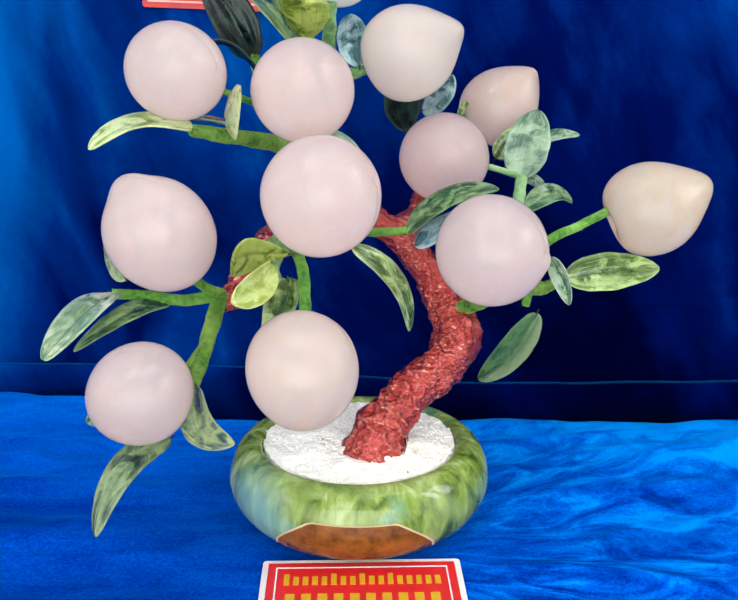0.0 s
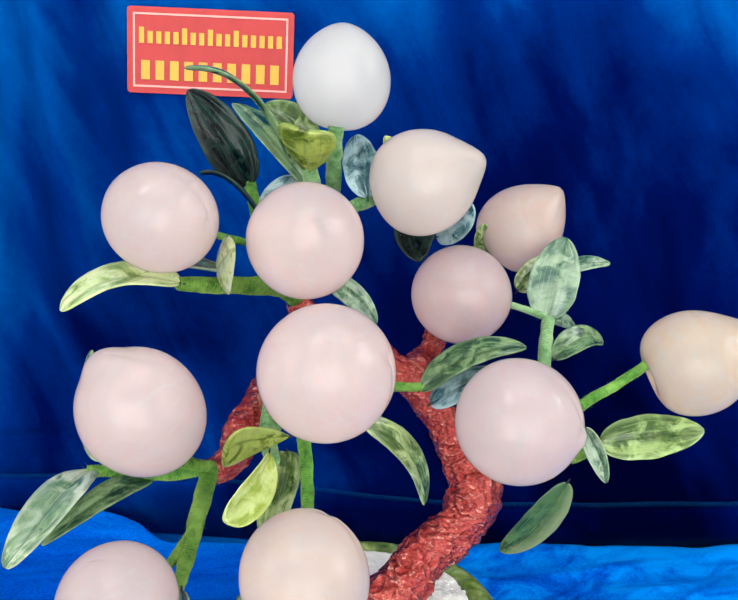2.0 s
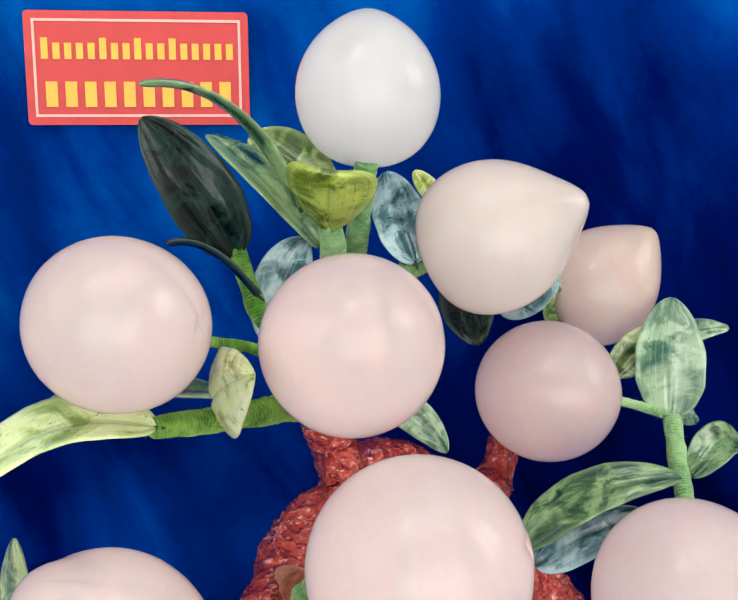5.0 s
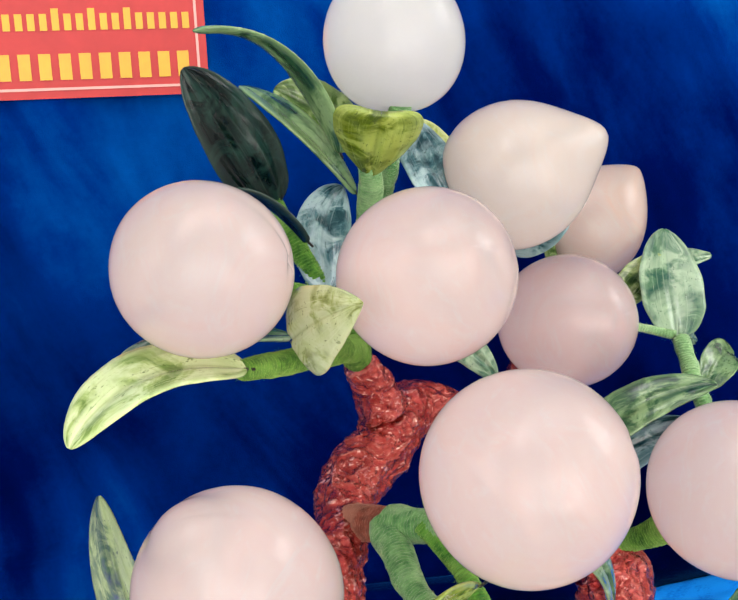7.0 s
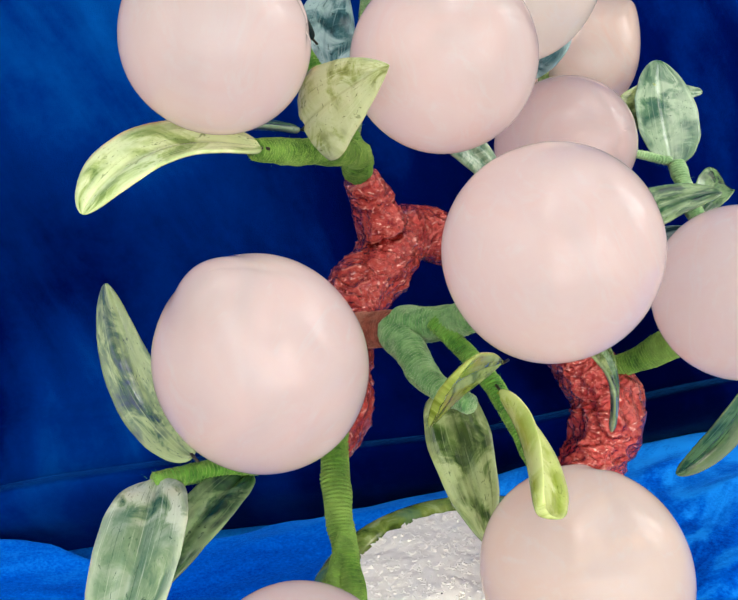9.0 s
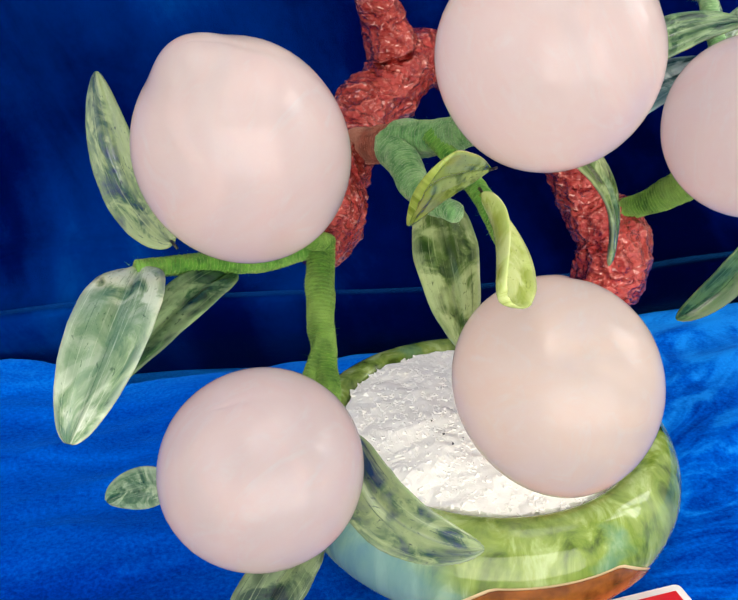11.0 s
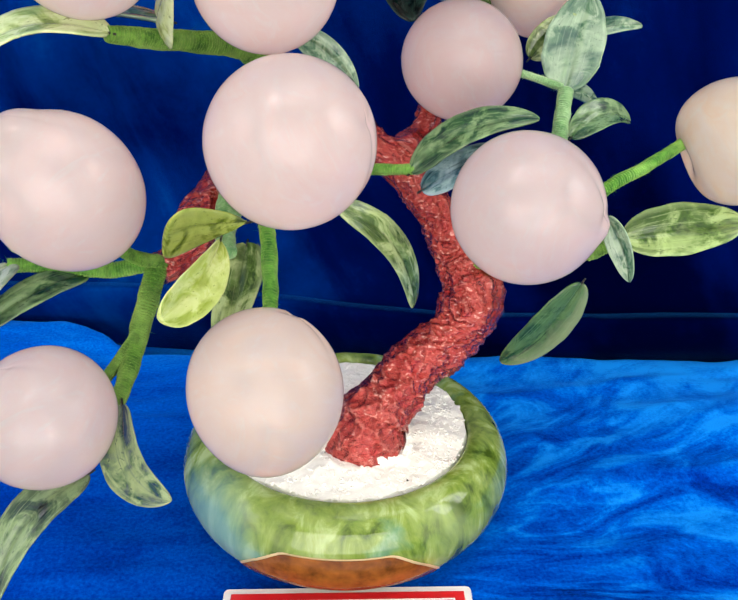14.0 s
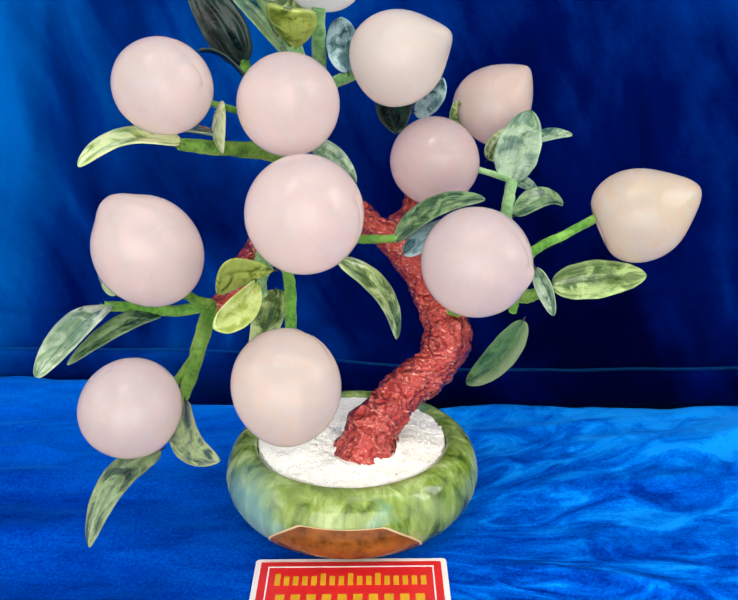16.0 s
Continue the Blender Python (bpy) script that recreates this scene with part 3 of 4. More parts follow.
def curtain_place(u, v):
    x = -0.95 + 1.9 * u
    f = v ** 2.0 * (len(HEM_PATH) - 1)
    k = min(int(f), len(HEM_PATH) - 2)
    y, z = (HEM_PATH[k] + (HEM_PATH[k + 1] - HEM_PATH[k]) * (f - k))[:2]
    low = 1 - step(z, 0.03, 0.12)
    z += low * (0.006 * noise.noise(Vector((x * 3.2, 0, 7))) + 0.002 * noise.noise(Vector((x * 14, 0, 3))) - 0.003 * step(-x, -0.05, 0.32))
    y += (1 - step(z, 0.05, 0.25)) * 0.055 * step(-x, -0.10, 0.25)
    y -= ledge(z, 0.076 + 0.02 * x + 0.006 * noise.noise(Vector((x * 4, 1, 2))), 0.018, 0.007) * step(x, 0.02, 0.2)
    y -= ledge(z, 0.040 + 0.006 * noise.noise(Vector((x * 3, 4, 2))), 0.012, 0.010) * step(-x, 0.02, 0.15)
    slant = z - 0.42 * (x - 0.22) - 0.026 - 0.01 * noise.noise(Vector((x * 9, 3, 1)))
    y -= 0.009 * (math.exp(slant / 0.02) if slant < 0 else max(0.0, 1 - slant / 0.006)) * bell(x, 0.27, 0.06)
    high = step(z, 0.02, 0.25)
    lean = x + 0.10 * (z - 0.2)
    for c, w, d in ((-0.335, 0.022, 0.022), (-0.285, 0.016, -0.016), (-0.245, 0.020, 0.018), (-0.175, 0.03, -0.008), (-0.42, 0.03, -0.02), (0.36, 0.06, 0.010), (0.52, 0.04, -0.015), (0.1, 0.08, -0.006), (-0.6, 0.05, 0.03), (0.7, 0.05, 0.03)):
        y += d * bell(lean + 0.02 * noise.noise(Vector((z * 4, c * 9, 0))), c, w) * high
    y += high * (0.012 * noise.noise(Vector((x * 2.4, z * 1.6, 5))) + 0.003 * noise.noise(Vector((x * 11, z * 5, 9)))) + 0.002 * noise.noise(Vector((x * 9, z * 20, 2)))
    return x, y, z


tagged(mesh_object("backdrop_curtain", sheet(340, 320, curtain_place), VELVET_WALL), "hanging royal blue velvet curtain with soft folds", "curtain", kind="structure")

# ---- bowl ----
BOWL = (-0.008, 0.689)
bowl = thing("bonsai_bowl", (*BOWL, 0), "round polished bowl of green marbled stone, full of white crystal grit", "bowl")


def lathe(profile, around=96):
    bm = bmesh.new()
    rows = [[bm.verts.new((BOWL[0] + r * math.cos(2 * math.pi * k / around), BOWL[1] + r * math.sin(2 * math.pi * k / around), z)) for k in range(around)] for r, z in profile]
    grid_faces(bm, rows, True)
    bm.faces.new(rows[0][::-1])
    bm.faces.new(rows[-1])
    bmesh.ops.recalc_face_normals(bm, faces=bm.faces[:])
    return bm


RISE = [(0.078, 0.0), (0.084, 0.0025), (0.0915, 0.009), (0.0975, 0.018), (0.1003, 0.029), (0.0990, 0.040), (0.0950, 0.049), (0.0885, 0.0558), (0.0815, 0.0583), (0.0765, 0.0575), (0.0742, 0.053), (0.0735, 0.040)]
ring_path = smooth_path([(r, z, 0, 0) for r, z in RISE], 0.002)
part("body", lathe([(q[0], q[1]) for q in ring_path]), MARBLE, bowl, "glossy green marbled stone with darker upright streaks")


def bowl_radius(z):
    return float(np.interp(z, [q[1] for q in RISE[:6]], [q[0] for q in RISE[:6]]))


def sticker_mesh(half, top, inset, proud):
    """A lens-shaped label round the lower front of the bowl."""
    def place(u, v):
        w = (u * 2 - 1) * half
        edge = min(1.0, (1 - abs(u * 2 - 1)) * 1.9) ** 0.7
        z = 0.003 + 0.006 * (1 - edge) + inset * 0.5 + (top - inset) * edge * v
        r = bowl_radius(z) + proud
        ang = -math.pi / 2 + radians(w) - 0.03
        return BOWL[0] + r * math.cos(ang), BOWL[1] + r * math.sin(ang), z
    return sheet(40, 8, place)


sticker = part("label_sticker", sticker_mesh(38, 0.0350, 0, 0.0006), STICKER_EDGE, bowl, "pale-edged amber label on the lower front")
part("label_field", sticker_mesh(36.3, 0.0350, 0.0014, 0.0011), STICKER, sticker, "amber and brown field")

# grit
grit_rng = random.Random(4)


def grit_height(x, y):
    d = math.hypot(x - BOWL[0], y - BOWL[1])
    return 0.0560 + 0.008 * math.cos(min(1, d / 0.075) * math.pi / 2) + 0.0020 * noise.noise(Vector((x * 60, y * 60, 0))) + 0.0009 * noise.noise(Vector((x * 190, y * 190, 0))) + 0.004 * bell(math.hypot(x - 0.006, y - 0.667), 0.022, 0.006) * noise.noise(Vector((x * 130, y * 130, 3)))


bm = bmesh.new()
rows = []
for j in range(1, 61):
    ring = []
    for k in range(160):
        w = k * math.pi / 80
        d = (0.0742 + 0.0026 * noise.noise(Vector((math.cos(w) * 5, math.sin(w) * 5, 2))) + 0.0012 * noise.noise(Vector((math.cos(w) * 16, math.sin(w) * 16, 2)))) * j / 60
        px, py = BOWL[0] + d * math.cos(w), BOWL[1] + d * math.sin(w)
        ring.append(bm.verts.new((px, py, grit_height(px, py) - (0.004 if j == 60 else 0))))
    rows.append(ring)
grid_faces(bm, rows, True)
bm.faces.new(rows[0])
for k in range(2600):
    d, w = 0.0735 * math.sqrt(grit_rng.random()), grit_rng.random() * 2 * math.pi
    x, y = BOWL[0] + d * math.cos(w), BOWL[1] + d * math.sin(w)
    s = grit_rng.choice((0.0010, 0.0014, 0.0019, 0.0026))
    spin = Euler((grit_rng.uniform(-0.7, 0.7), grit_rng.uniform(-0.7, 0.7), grit_rng.uniform(0, 6))).to_matrix()
    at = Vector((x, y, grit_height(x, y) - s * 0.25))
    # a broken chip: a jittered wedge with flat faces
    v = [bm.verts.new(at + spin @ Vector([q * grit_rng.uniform(0.6, 1.2) * s for q in c])) for c in ((1, 0.1, 0), (0.1, 0.9, 0), (-0.9, 0, 0), (0, -0.8, 0), (0.1, 0, 0.6), (0, 0, -0.6))]
    for f in ((0, 1, 4), (1, 2, 4), (2, 3, 4), (3, 0, 4), (1, 0, 5), (2, 1, 5), (3, 2, 5), (0, 3, 5)):
        bm.faces.new([v[i] for i in f])
bmesh.ops.recalc_face_normals(bm, faces=bm.faces[:])
tagged(mesh_object("crystal_grit", bm, GRIT, smooth=False), "heap of white crystal grit filling the bowl", "grit", kind="stuff")

# ---- the tree ----
tree = thing("gemstone_peach_tree", (0.003, 0.672, 0.055), "ornamental peach tree with pink quartz fruit, jade leaves and red bark", "ornamental tree")


def bark_shape(s, w, r, p):
    """Foil crumpled round the wire: lumps, sharp folds that run across, small creases."""
    warp = p + Vector((noise.noise(p * 60), noise.noise(p * 60 + Vector((9, 0, 0))), noise.noise(p * 60 + Vector((0, 9, 0))))) * 0.004
    k = 0.16 * noise.noise(p * 38) + 0.09 * noise.noise(warp * 85) - 0.09 * abs(noise.noise(warp * 150)) - 0.08 * abs(noise.noise(warp * 330))
    lean = s + 0.004 * math.sin(w + s * 60) + 0.005 * noise.noise(p * 55) + 0.002 * noise.noise(p * 160)
    k += 0.13 * ridge_of(Vector((math.cos(w) * 1.5, math.sin(w) * 1.5, lean * 80))) + 0.08 * ridge_of(Vector((math.cos(w) * 3 + 5, math.sin(w) * 3, lean * 210)))
    root = math.exp(-s / 0.012) * (0.15 + 0.40 * noise.noise(Vector((math.cos(w) * 3, math.sin(w) * 3, 2)))) if r > 0.0125 else 0
    return r * (0.955 + k + root)


TRUNK = [(-0.0010, 0.6630, 0.0430, 0.0210), (0.0040, 0.6640, 0.0640, 0.0200), (0.0100, 0.6690, 0.0770, 0.0185), (0.0208, 0.6775, 0.0876, 0.0168), (0.0358, 0.6907, 0.1013, 0.0166), (0.0574, 0.7038, 0.1149, 0.0164), (0.0674, 0.7115, 0.1354, 0.0190), (0.0589, 0.7263, 0.1542, 0.0145), (0.0483, 0.7317, 0.1750, 0.0123), (0.0333, 0.7369, 0.1941, 0.0110), (0.0180, 0.7430, 0.2074, 0.0108), (0.0032, 0.7527, 0.2150, 0.0118), (-0.0129, 0.7584, 0.2254, 0.0135), (-0.0302, 0.7550, 0.2271, 0.0148), (-0.0456, 0.7400, 0.2180, 0.0146), (-0.0690, 0.7220, 0.2090, 0.0138), (-0.0780, 0.6990, 0.2030, 0.0118), (-0.0872, 0.6770, 0.1950, 0.0118), (-0.0920, 0.6584, 0.1850, 0.0100), (-0.1040, 0.6430, 0.1820, 0.0078)]
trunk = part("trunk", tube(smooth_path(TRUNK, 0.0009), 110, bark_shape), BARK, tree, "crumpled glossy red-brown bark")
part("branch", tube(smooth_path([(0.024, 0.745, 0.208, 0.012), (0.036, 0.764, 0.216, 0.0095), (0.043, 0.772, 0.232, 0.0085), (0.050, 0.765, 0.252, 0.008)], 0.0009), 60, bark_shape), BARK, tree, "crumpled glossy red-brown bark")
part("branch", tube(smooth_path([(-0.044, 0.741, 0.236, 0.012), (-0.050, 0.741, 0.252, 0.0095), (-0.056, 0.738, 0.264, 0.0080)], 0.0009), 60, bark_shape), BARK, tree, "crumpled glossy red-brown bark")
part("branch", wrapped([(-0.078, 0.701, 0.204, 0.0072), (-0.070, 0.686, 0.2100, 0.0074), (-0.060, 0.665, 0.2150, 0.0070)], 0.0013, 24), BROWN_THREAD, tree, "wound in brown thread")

torn = bmesh.new()
torn_rng = random.Random(11)
for k in range(13):
    a = 2 * math.pi * (k + torn_rng.uniform(-0.3, 0.3)) / 13
    out, along = Vector((math.cos(a), math.sin(a), 0)), Vector((-math.sin(a), math.cos(a), 0))
    centre, reach, wide = Vector((0.004, 0.668, 0)), torn_rng.uniform(0.0225, 0.0265), torn_rng.uniform(0.0028, 0.0045)
    low = centre + out * reach + along * torn_rng.uniform(-0.002, 0.002)
    low.z = grit_height(low.x, low.y) + 0.0008
    high = [Vector((0.013, 0.672, 0)) + out * 0.0150 + along * wide * e + Vector((0, 0, 0.0705 + torn_rng.uniform(-0.002, 0.002))) for e in (-1, 1)]
    mid = (high[0] + high[1]) / 2 * 0.4 + low * 0.6 + out * 0.001
    body = [torn.verts.new(q) for q in (*high, mid + along * wide * 0.8, low, mid - along * wide * 0.8, (high[0] + high[1]) / 2 - out * 0.004, mid - out * 0.0016)]
    for f in ((0, 1, 2, 4), (4, 2, 3), (1, 0, 5), (5, 6, 2, 1), (5, 0, 4, 6), (6, 3, 2), (6, 4, 3)):
        torn.faces.new([body[i] for i in f])
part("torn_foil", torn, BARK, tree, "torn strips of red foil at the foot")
flecks = bmesh.new()
for k in range(6):
    a, d = torn_rng.uniform(2.4, 5.6), torn_rng.uniform(0.026, 0.046)
    x, y = 0.004 + d * math.cos(a), 0.668 + d * math.sin(a)
    q = [flecks.verts.new((x + torn_rng.uniform(-0.0009, 0.0009), y + torn_rng.uniform(-0.0009, 0.0009), grit_height(x, y) + h)) for h in (0.0002, 0.0003, 0.0016, 0.0004)]
    for f in ((0, 1, 2), (0, 2, 3), (1, 3, 2), (0, 3, 1)):
        flecks.faces.new([q[i] for i in f])
tagged(mesh_object("foil_flecks", flecks, WIRE), "tiny dark flecks scattered on the white grit", "debris", kind="stuff")

STEMS = [
    (MOSS_THREAD, [(0.060, 0.722, 0.150, 0.0045), (0.077, 0.705, 0.161, 0.0058), (0.088, 0.694, 0.172, 0.0078), (0.103, 0.679, 0.186, 0.0065), (0.121, 0.662, 0.186, 0.005), (0.138, 0.664, 0.193, 0.0025)]),
    (GREEN_THREAD, [(0.112, 0.668, 0.172, 0.003), (0.119, 0.662, 0.205, 0.003), (0.124, 0.659, 0.221, 0.0032), (0.150, 0.676, 0.229, 0.0031), (0.180, 0.700, 0.2370, 0.0031)]),
    (MINT_THREAD, [(0.088, 0.700, 0.200, 0.004), (0.104, 0.692, 0.220, 0.0042), (0.111, 0.716, 0.238, 0.0042), (0.1155, 0.735, 0.2525, 0.0044)]),
    (MINT_THREAD, [(0.080, 0.748, 0.262, 0.0022), (0.098, 0.744, 0.258, 0.0022), (0.114, 0.738, 0.2535, 0.0025)]),
    (GREEN_THREAD, [(-0.012, 0.700, 0.218, 0.003), (0.008, 0.692, 0.220, 0.003), (0.029, 0.683, 0.2235, 0.0028)]),
    (MOSS_THREAD, [(-0.103, 0.641, 0.187, 0.0054), (-0.107, 0.626, 0.171, 0.0051), (-0.110, 0.606, 0.156, 0.0047), (-0.113, 0.586, 0.146, 0.0040), (-0.116, 0.572, 0.140, 0.0035)]),
    (MOSS_THREAD, [(-0.109, 0.612, 0.163, 0.003), (-0.119, 0.598, 0.151, 0.0028), (-0.128, 0.585, 0.142, 0.0025)]),
    (GREEN_THREAD, [(-0.102, 0.642, 0.187, 0.0043), (-0.125, 0.637, 0.1845, 0.0040), (-0.150, 0.632, 0.189, 0.0037), (-0.173, 0.625, 0.1925, 0.0035)]),
    (MOSS_THREAD, [(-0.101, 0.638, 0.189, 0.0035), (-0.109, 0.629, 0.195, 0.0032), (-0.118, 0.618, 0.206, 0.003)]),
    (GREEN_THREAD, [(-0.056, 0.652, 0.224, 0.0035), (-0.047, 0.636, 0.213, 0.0037), (-0.043, 0.614, 0.202, 0.0037), (-0.041, 0.590, 0.186, 0.0036)]),
    (MINT_THREAD, [(-0.064, 0.670, 0.2165, 0.0078), (-0.052, 0.654, 0.222, 0.007), (-0.040, 0.638, 0.229, 0.006)]),
    (MINT_THREAD, [(-0.065, 0.671, 0.2145, 0.0075), (-0.0665, 0.650, 0.2125, 0.0066), (-0.066, 0.629, 0.208, 0.005), (-0.061, 0.607, 0.209, 0.0035)]),
    (MOSS_THREAD, [(-0.057, 0.737, 0.268, 0.007), (-0.064, 0.718, 0.279, 0.006), (-0.080, 0.698, 0.286, 0.0055), (-0.100, 0.680, 0.291, 0.005), (-0.121, 0.661, 0.2975, 0.004)]),
    (GREEN_THREAD, [(-0.057, 0.737, 0.268, 0.006), (-0.066, 0.730, 0.292, 0.005), (-0.077, 0.731, 0.313, 0.0045), (-0.084, 0.744, 0.331, 0.0042), (-0.088, 0.756, 0.343, 0.0038)]),
    (MINT_THREAD, [(-0.060, 0.738, 0.280, 0.004), (-0.050, 0.752, 0.310, 0.005), (-0.045, 0.744, 0.336, 0.0055), (-0.047, 0.734, 0.358, 0.005)]),
    (MINT_THREAD, [(-0.050, 0.752, 0.305, 0.004), (-0.034, 0.772, 0.330, 0.0052), (-0.031, 0.756, 0.356, 0.005), (-0.029, 0.742, 0.382, 0.005)]),
    (MINT_THREAD, [(-0.048, 0.752, 0.305, 0.004), (-0.018, 0.747, 0.327, 0.0045), (0.004, 0.747, 0.336, 0.0045)]),
    (GREEN_THREAD, [(-0.070, 0.722, 0.300, 0.0025), (-0.085, 0.705, 0.312, 0.0023), (-0.105, 0.688, 0.322, 0.0022)]),
]
for mat, pts in STEMS:
    part("stem", wrapped(pts), mat, tree, "wire stem wound in green thread")

CAM = (-0.05, -0.85, 0.5)
# upper left
leaf(tree, PEAR, (-0.119, 0.659, 0.298), (-0.156, 0.655, 0.303), (-0.184, 0.637, 0.287), 0.032, (0, -0.22, 1), "long pale green carved jade leaf, curved down")
leaf(tree, PALE, (-0.096, 0.692, 0.297), (-0.130, 0.690, 0.303), (-0.164, 0.687, 0.300), 0.028, (0, 0, 1), "pale carved jade leaf lying under a peach")
leaf(tree, KITE, (-0.0978, 0.6735, 0.3020), (-0.0900, 0.6520, 0.3160), (-0.0815, 0.6270, 0.3280), 0.032, (-0.93, -0.33, 0.05), "folded pale yellow-green jade leaf", cup=-0.25, blunt=0.14, taper=0.85)
leaf(tree, DARK, (-0.088, 0.752, 0.340), (-0.104, 0.747, 0.374), (-0.124, 0.741, 0.404), 0.034, CAM, "nearly black glossy jade leaf", flute=2.2)
leaf(tree, DARK, (-0.079, 0.725, 0.328), (-0.098, 0.728, 0.349), (-0.117, 0.729, 0.352), 0.020, (0, 0.2, 1), "thin dark jade leaf")
# top
leaf(tree, GREEN, (-0.060, 0.735, 0.364), (-0.086, 0.722, 0.408), (-0.121, 0.714, 0.419), 0.024, (0.5, 0.1, 0.85), "arching dark green jade leaf")
leaf(tree, GREEN, (-0.050, 0.750, 0.343), (-0.073, 0.750, 0.374), (-0.098, 0.760, 0.394), 0.032, (0.5, -0.35, 0.75), "green and white jade leaf")
leaf(tree, OLIVE, (-0.044, 0.765, 0.362), (-0.062, 0.770, 0.380), (-0.080, 0.775, 0.390), 0.030, CAM, "olive jade leaf behind the stem")
leaf(tree, MOSSY, (-0.0470, 0.734, 0.352), (-0.0475, 0.722, 0.367), (-0.0475, 0.710, 0.383), 0.036, (-0.25, -0.8, -0.5), "cupped yellow-green jade leaf", cup=-0.35, blunt=0.8, taper=0.22)
leaf(tree, BLUE, (-0.008, 0.740, 0.335), (-0.013, 0.757, 0.355), (-0.015, 0.776, 0.372), 0.026, CAM, "pale blue-green jade leaf")
leaf(tree, BLUE, (-0.073, 0.722, 0.306), (-0.068, 0.742, 0.330), (-0.055, 0.752, 0.346), 0.027, (-0.2, -0.9, 0.3), "pale blue-green jade leaf")
leaf(tree, LIME, (0.020, 0.802, 0.346), (0.011, 0.811, 0.357), (0.004, 0.815, 0.366), 0.012, CAM, "small yellow-green jade leaf tip")
leaf(tree, DARK, (0.030, 0.790, 0.318), (0.026, 0.785, 0.302), (0.030, 0.775, 0.282), 0.032, CAM, "dark green jade leaf under a peach")
leaf(tree, BLUE, (0.042, 0.785, 0.298), (0.055, 0.770, 0.312), (0.063, 0.760, 0.328), 0.024, CAM, "pale blue-green jade leaf under a peach")
# right
leaf(tree, PALE, (0.115, 0.737, 0.252), (0.123, 0.758, 0.276), (0.134, 0.783, 0.299), 0.036, (-0.1, -0.7, 0.7), "upright pale green jade leaf with a glossy tip")
leaf(tree, PALE, (0.138, 0.784, 0.274), (0.152, 0.787, 0.279), (0.169, 0.788, 0.278), 0.015, (0, -0.5, 0.9), "narrow pale jade leaf")
leaf(tree, SAGE, (0.100, 0.772, 0.262), (0.112, 0.772, 0.276), (0.125, 0.770, 0.288), 0.020, CAM, "brownish green jade leaf")
leaf(tree, SAGE, (0.085, 0.805, 0.275), (0.079, 0.803, 0.290), (0.078, 0.800, 0.305), 0.018, CAM, "pale jade leaf behind a peach")
leaf(tree, PALE, (0.116, 0.738, 0.252), (0.128, 0.748, 0.248), (0.139, 0.756, 0.240), 0.011, CAM, "small pale jade leaf")
leaf(tree, GREEN, (0.117, 0.715, 0.231), (0.138, 0.730, 0.241), (0.158, 0.748, 0.231), 0.021, (-0.1, -0.7, 0.7), "small pale green jade leaf", cup=0.35)
leaf(tree, GREEN, (0.027, 0.682, 0.222), (0.055, 0.676, 0.248), (0.090, 0.667, 0.256), 0.023, (-0.1, -0.5, 0.85), "long green jade leaf with white streaks")
leaf(tree, BLUE, (0.033, 0.682, 0.212), (0.054, 0.676, 0.228), (0.078, 0.668, 0.240), 0.022, (-0.1, -0.6, 0.8), "blue-green jade leaf with white streaks")
leaf(tree, SAGE, (-0.012, 0.632, 0.223), (0.018, 0.640, 0.197), (0.028, 0.649, 0.158), 0.019, (0.55, -0.65, 0.5), "long hanging sage green jade leaf")
leaf(tree, PALE, (-0.035, 0.700, 0.290), (-0.017, 0.700, 0.279), (-0.002, 0.700, 0.260), 0.017, CAM, "pale jade leaf between two peaches")
leaf(tree, OLIVE, (0.139, 0.664, 0.193), (0.173, 0.668, 0.197), (0.209, 0.677, 0.197), 0.029, (0, -0.85, 0.55), "broad green jade leaf with cream marbling")
leaf(tree, PALE, (0.124, 0.645, 0.213), (0.131, 0.637, 0.199), (0.136, 0.631, 0.183), 0.014, (-0.6, -0.7, 0.3), "small folded sage jade leaf", cup=0.4)
leaf(tree, SPLIT, (0.119, 0.659, 0.169), (0.101, 0.661, 0.137), (0.080, 0.668, 0.114), 0.025, (0.3, -0.9, 0.3), "hanging dark green jade leaf with a cream edge")
# left
leaf(tree, INKY, (-0.160, 0.614, 0.206), (-0.1735, 0.646, 0.221), (-0.178, 0.671, 0.252), 0.021, (-0.4, -0.8, 0.4), "upright green jade leaf behind a peach")
leaf(tree, MARBLED, (-0.172, 0.626, 0.192), (-0.182, 0.592, 0.191), (-0.199, 0.556, 0.170), 0.029, (-0.1, -0.35, 0.93), "large milky green jade leaf hanging down", taper=0.5)
leaf(tree, GREEN, (-0.138, 0.636, 0.182), (-0.160, 0.612, 0.183), (-0.191, 0.589, 0.164), 0.018, (0.2, -0.3, 0.95), "green jade leaf with a dark vein")
leaf(tree, INKY, (-0.110, 0.573, 0.146), (-0.103, 0.545, 0.131), (-0.079, 0.522, 0.131), 0.024, (-0.45, -0.6, 0.65), "green jade leaf with a blue streak", cup=0.35)
leaf(tree, STREAKY, (-0.124, 0.556, 0.119), (-0.150, 0.535, 0.107), (-0.163, 0.513, 0.074), 0.022, (-0.3, -0.8, 0.55), "long olive jade leaf hanging down")
leaf(tree, PALE, (-0.168, 0.600, 0.116), (-0.182, 0.607, 0.112), (-0.194, 0.613, 0.104), 0.016, CAM, "small pale jade leaf behind a peach")
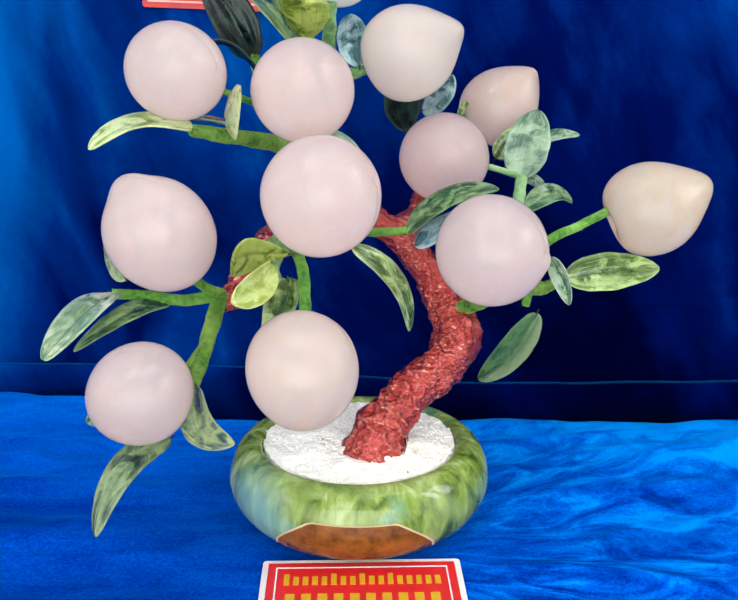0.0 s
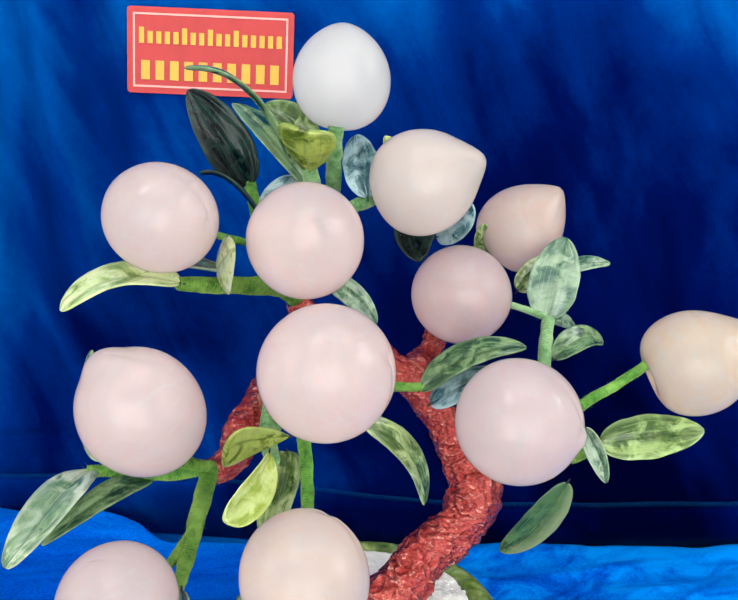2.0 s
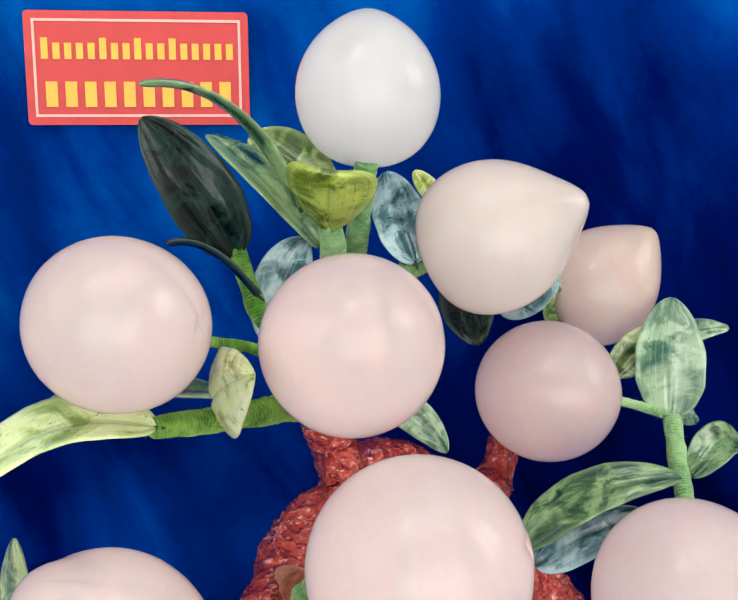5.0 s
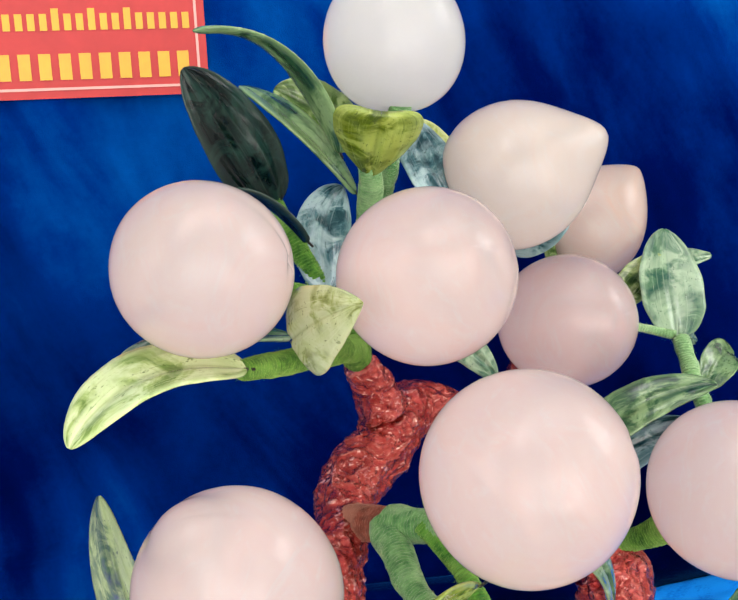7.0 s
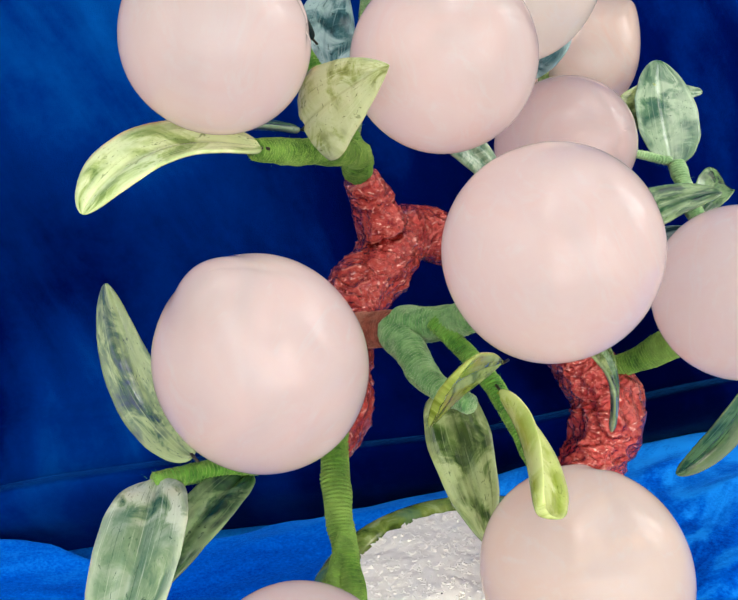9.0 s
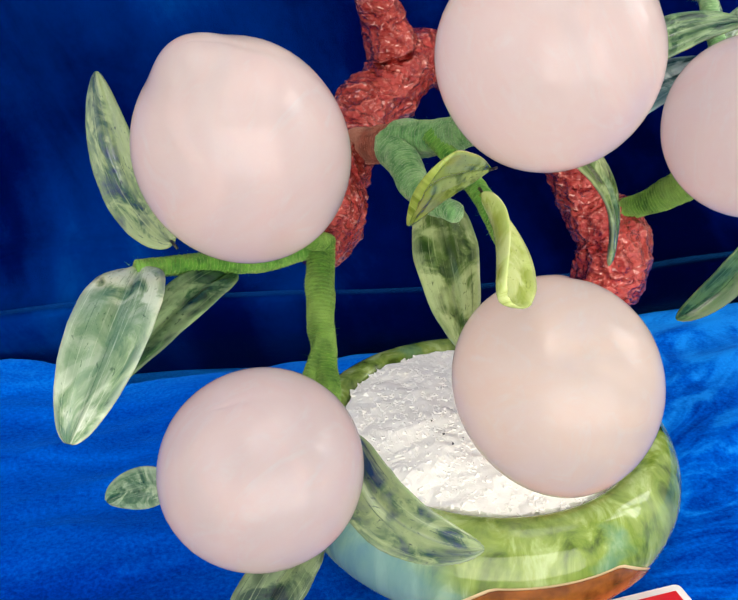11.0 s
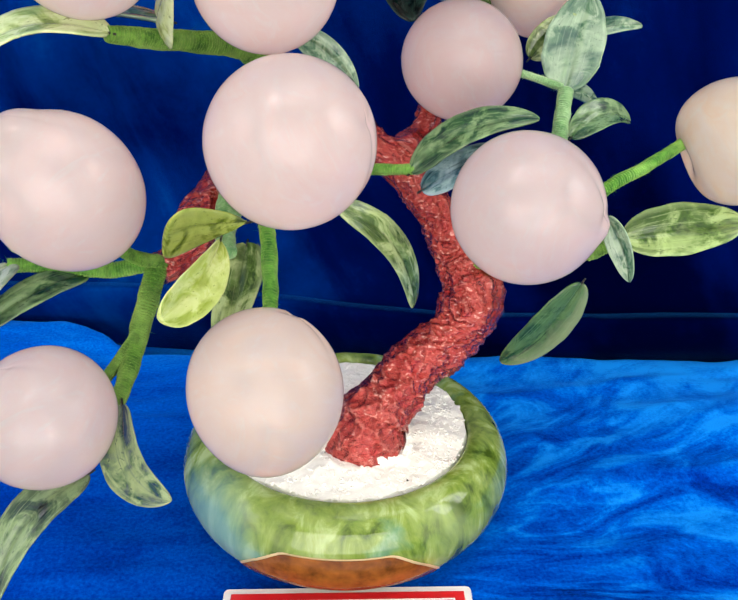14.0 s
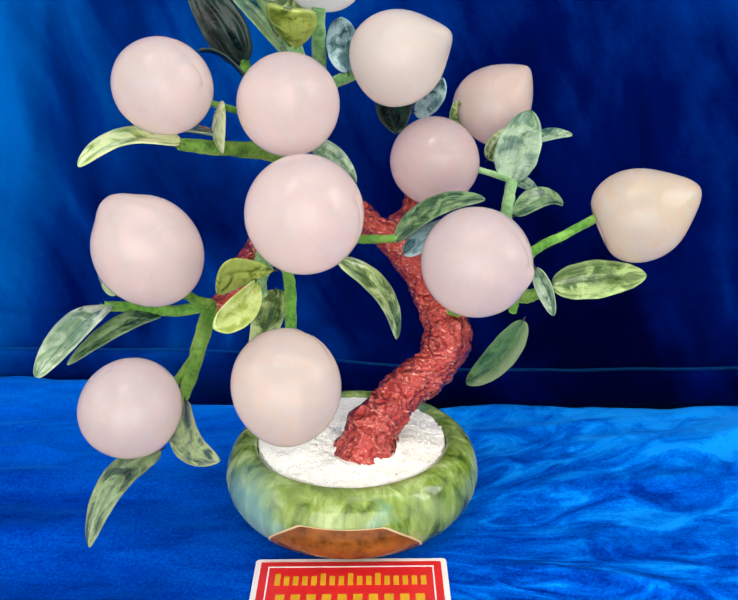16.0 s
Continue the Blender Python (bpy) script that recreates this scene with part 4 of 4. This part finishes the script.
# middle
leaf(tree, LIME, (-0.0612, 0.5840, 0.2250), (-0.0640, 0.5560, 0.2205), (-0.0770, 0.5250, 0.2170), 0.0225, (0.80, -0.34, 0.45), "bright yellow-green jade leaf, folded", cup=0.55, blunt=0.75, taper=0.36)
leaf(tree, MOSSY, (-0.0510, 0.6010, 0.2265), (-0.0680, 0.5920, 0.2285), (-0.0840, 0.5795, 0.2290), 0.031, (0.40, -0.78, -0.45), "yellow-green jade leaf with dark specks", cup=0.12, blunt=0.85, taper=0.14)
leaf(tree, SAGE, (-0.0565, 0.638, 0.199), (-0.0600, 0.613, 0.182), (-0.0645, 0.582, 0.166), 0.0255, (-0.3, -0.8, 0.45), "grey-green jade leaf with two rounded lobes", thick=0.0030, blunt=0.3)

# fruit
peach(tree, (-0.1326, 0.6664, 0.3370), 0.0315, (0.96, -0.22, -0.17), PINK, "pale pink polished quartz peach", stretch=1.012, point=0.000, wide=0.30, power=1.50, flat=0.021, dent=0.49, bulge=(0.135, 0.138, -0.096), notch=(0, -0.2, 1))
peach(tree, (-0.0448, 0.6656, 0.3229), 0.0345, (0.07, -0.87, 0.49), PINK, "pale pink polished quartz peach", stretch=1.067, point=0.083, wide=0.47, power=1.48, flat=0.146, dent=0.63, bulge=(-0.030, 0.014, 0.005))
peach(tree, (0.0257, 0.7462, 0.3437), 0.0352, (0.84, -0.37, 0.40), CREAM, "cream quartz peach with a pointed tip", stretch=1.072, point=0.259, wide=0.34, power=1.60, flat=0.267, dent=0.72, bulge=(0.043, -0.010, 0.003))
peach(tree, (0.1051, 0.8168, 0.2961), 0.0315, (0.68, -0.08, 0.73), PEACHY, "small peach-coloured quartz fruit with a blunt tip", stretch=1.046, point=0.325, wide=0.42, power=1.30, flat=0.259, dent=0.58, bulge=(0.019, 0.006, 0.021))
peach(tree, (0.0565, 0.7480, 0.2665), 0.0337, (0.25, -0.92, 0.31), ROSE, "rosy pink quartz peach", stretch=1.088, point=0.052, wide=0.46, power=1.48, flat=0.104, dent=0.45, bulge=(0.042, 0.008, -0.037))
peach(tree, (-0.0314, 0.6065, 0.2615), 0.0380, (0.80, -0.28, 0.53), PINK, "large pale pink quartz peach", stretch=1.008, point=0.000, wide=0.24, power=1.50, flat=0.040, dent=0.71, bulge=(0.016, -0.049, 0.050), notch=(0.3, -0.1, -0.6))
peach(tree, (0.0832, 0.6391, 0.2190), 0.0377, (0.91, -0.40, -0.10), PINK, "large pale pink quartz peach", stretch=0.999, point=0.070, wide=0.20, power=1.66, flat=0.014, dent=0.47, bulge=(-0.031, 0.017, 0.017), notch=(0, -0.1, 1))
peach(tree, (0.2002, 0.6932, 0.2373), 0.0335, (0.91, -0.01, 0.41), APRICOT, "peach-coloured quartz fruit with a pointed tip", stretch=1.074, point=0.306, wide=0.41, power=1.70, flat=0.328, dent=0.62, bulge=(0.090, -0.018, -0.030))
peach(tree, (-0.1340, 0.6104, 0.2373), 0.0338, (-0.43, -0.34, 0.84), PINK, "pale pink quartz peach with a blunt tip", stretch=1.150, point=0.164, wide=0.37, power=2.52, flat=-0.016, dent=0.63, bulge=(-0.066, -0.041, -0.028), notch=(0.4, 0, 0.12))
peach(tree, (-0.1432, 0.5602, 0.1479), 0.0331, (-0.51, -0.12, 0.85), PINK, "pale pink polished quartz peach", stretch=0.922, point=0.000, wide=0.35, power=1.50, flat=-0.048, dent=0.60, bulge=(0.047, -0.030, -0.020), notch=(0.27, -0.1, 0.27))
peach(tree, (-0.0392, 0.5556, 0.1643), 0.0328, (0.11, 0.52, 0.85), BLUSH, "warm blush cream quartz peach", stretch=1.057, point=0.008, wide=0.24, power=1.46, flat=-0.071, dent=0.85, bulge=(-0.131, 0.091, 0.053), notch=(1, -0.3, 0.3))
peach(tree, (-0.0263, 0.7584, 0.4091), 0.0317, (0.06, 0.10, 0.99), WHITE, "milky white quartz peach with an upright tip", stretch=1.063, point=0.100, wide=0.54, power=1.54, flat=0.058, dent=0.55, bulge=(0.041, -0.039, -0.022))

# ---- cards ----


def card(name, m, w, h, edge, red, label, lines):
    """A printed card in the plane of m: x across, y up the print, z out of it."""
    c = thing(name, m.translation, label, "sign")
    c.matrix_world = m
    bpy.context.view_layer.update()

    def piece(part_name, bm, mat, parent, text=""):
        bm.transform(m)
        return part(part_name, bm, mat, parent, text, smooth=False)

    body = box(-w / 2, w / 2, -h / 2, h / 2, 0, 0.0012)
    corners = [e for e in body.edges if abs(e.verts[0].co.z - e.verts[1].co.z) > 0.001]
    bmesh.ops.bevel(body, geom=corners, offset=0.003, segments=4, profile=0.5, affect="EDGES")
    piece("sheet", body, CARD_WHITE if edge else red, c, "white card" if edge else "red card")
    if edge:
        piece("red_field", box(-w / 2 + edge, w / 2 - edge, -h / 2 + edge, h / 2 - edge, 0.0011, 0.0016), red, c, "red printed field")
    k, t = edge + 0.0055, (0.0011 if edge else 0.0018)
    for x0, x1, y0, y1 in ((-w / 2 + k, w / 2 - k, h / 2 - k - t, h / 2 - k), (-w / 2 + k, w / 2 - k, -h / 2 + k, -h / 2 + k + t), (-w / 2 + k, -w / 2 + k + t, -h / 2 + k + t, h / 2 - k - t), (w / 2 - k - t, w / 2 - k, -h / 2 + k + t, h / 2 - k - t)):
        piece("border_line", box(x0, x1, y0, y1, 0.0011, 0.0019), CARD_WHITE if edge else CARD_LINE, c, "thin pale border line")
    for y, height, count, width in lines:
        pitch = width / count
        for i in range(count):
            x = -width / 2 + (i + 0.5) * pitch
            tall = height * (1.0 if count == 10 or i in (0, 5, 8, 11) else 0.76)
            piece("print_bar", box(x - pitch * 0.30, x + pitch * 0.30, y - height / 2, y - height / 2 + tall, 0.0011, 0.0020), CARD_YELLOW, c, "yellow print bar")
    return c


card("price_card", Matrix.Translation((-0.0045, 0.572, 0.0)) @ Matrix.Rotation(radians(1.6), 4, "Z"), 0.139, 0.070, 0.0042, CARD_RED, "red and white printed card lying before the bowl", [(0.010, 0.013, 17, 0.110), (-0.015, 0.016, 10, 0.108)])
card("wall_sign", Matrix.Translation((-0.1545, 1.043, 0.4132)) @ Matrix.Rotation(radians(2.0), 4, "Y") @ Matrix.Rotation(radians(84), 4, "X"), 0.1550, 0.0785, 0.0, CARD_RED_PALE, "red printed sign pinned to the blue curtain", [(0.0135, 0.0145, 17, 0.136), (-0.018, 0.0175, 10, 0.134)])
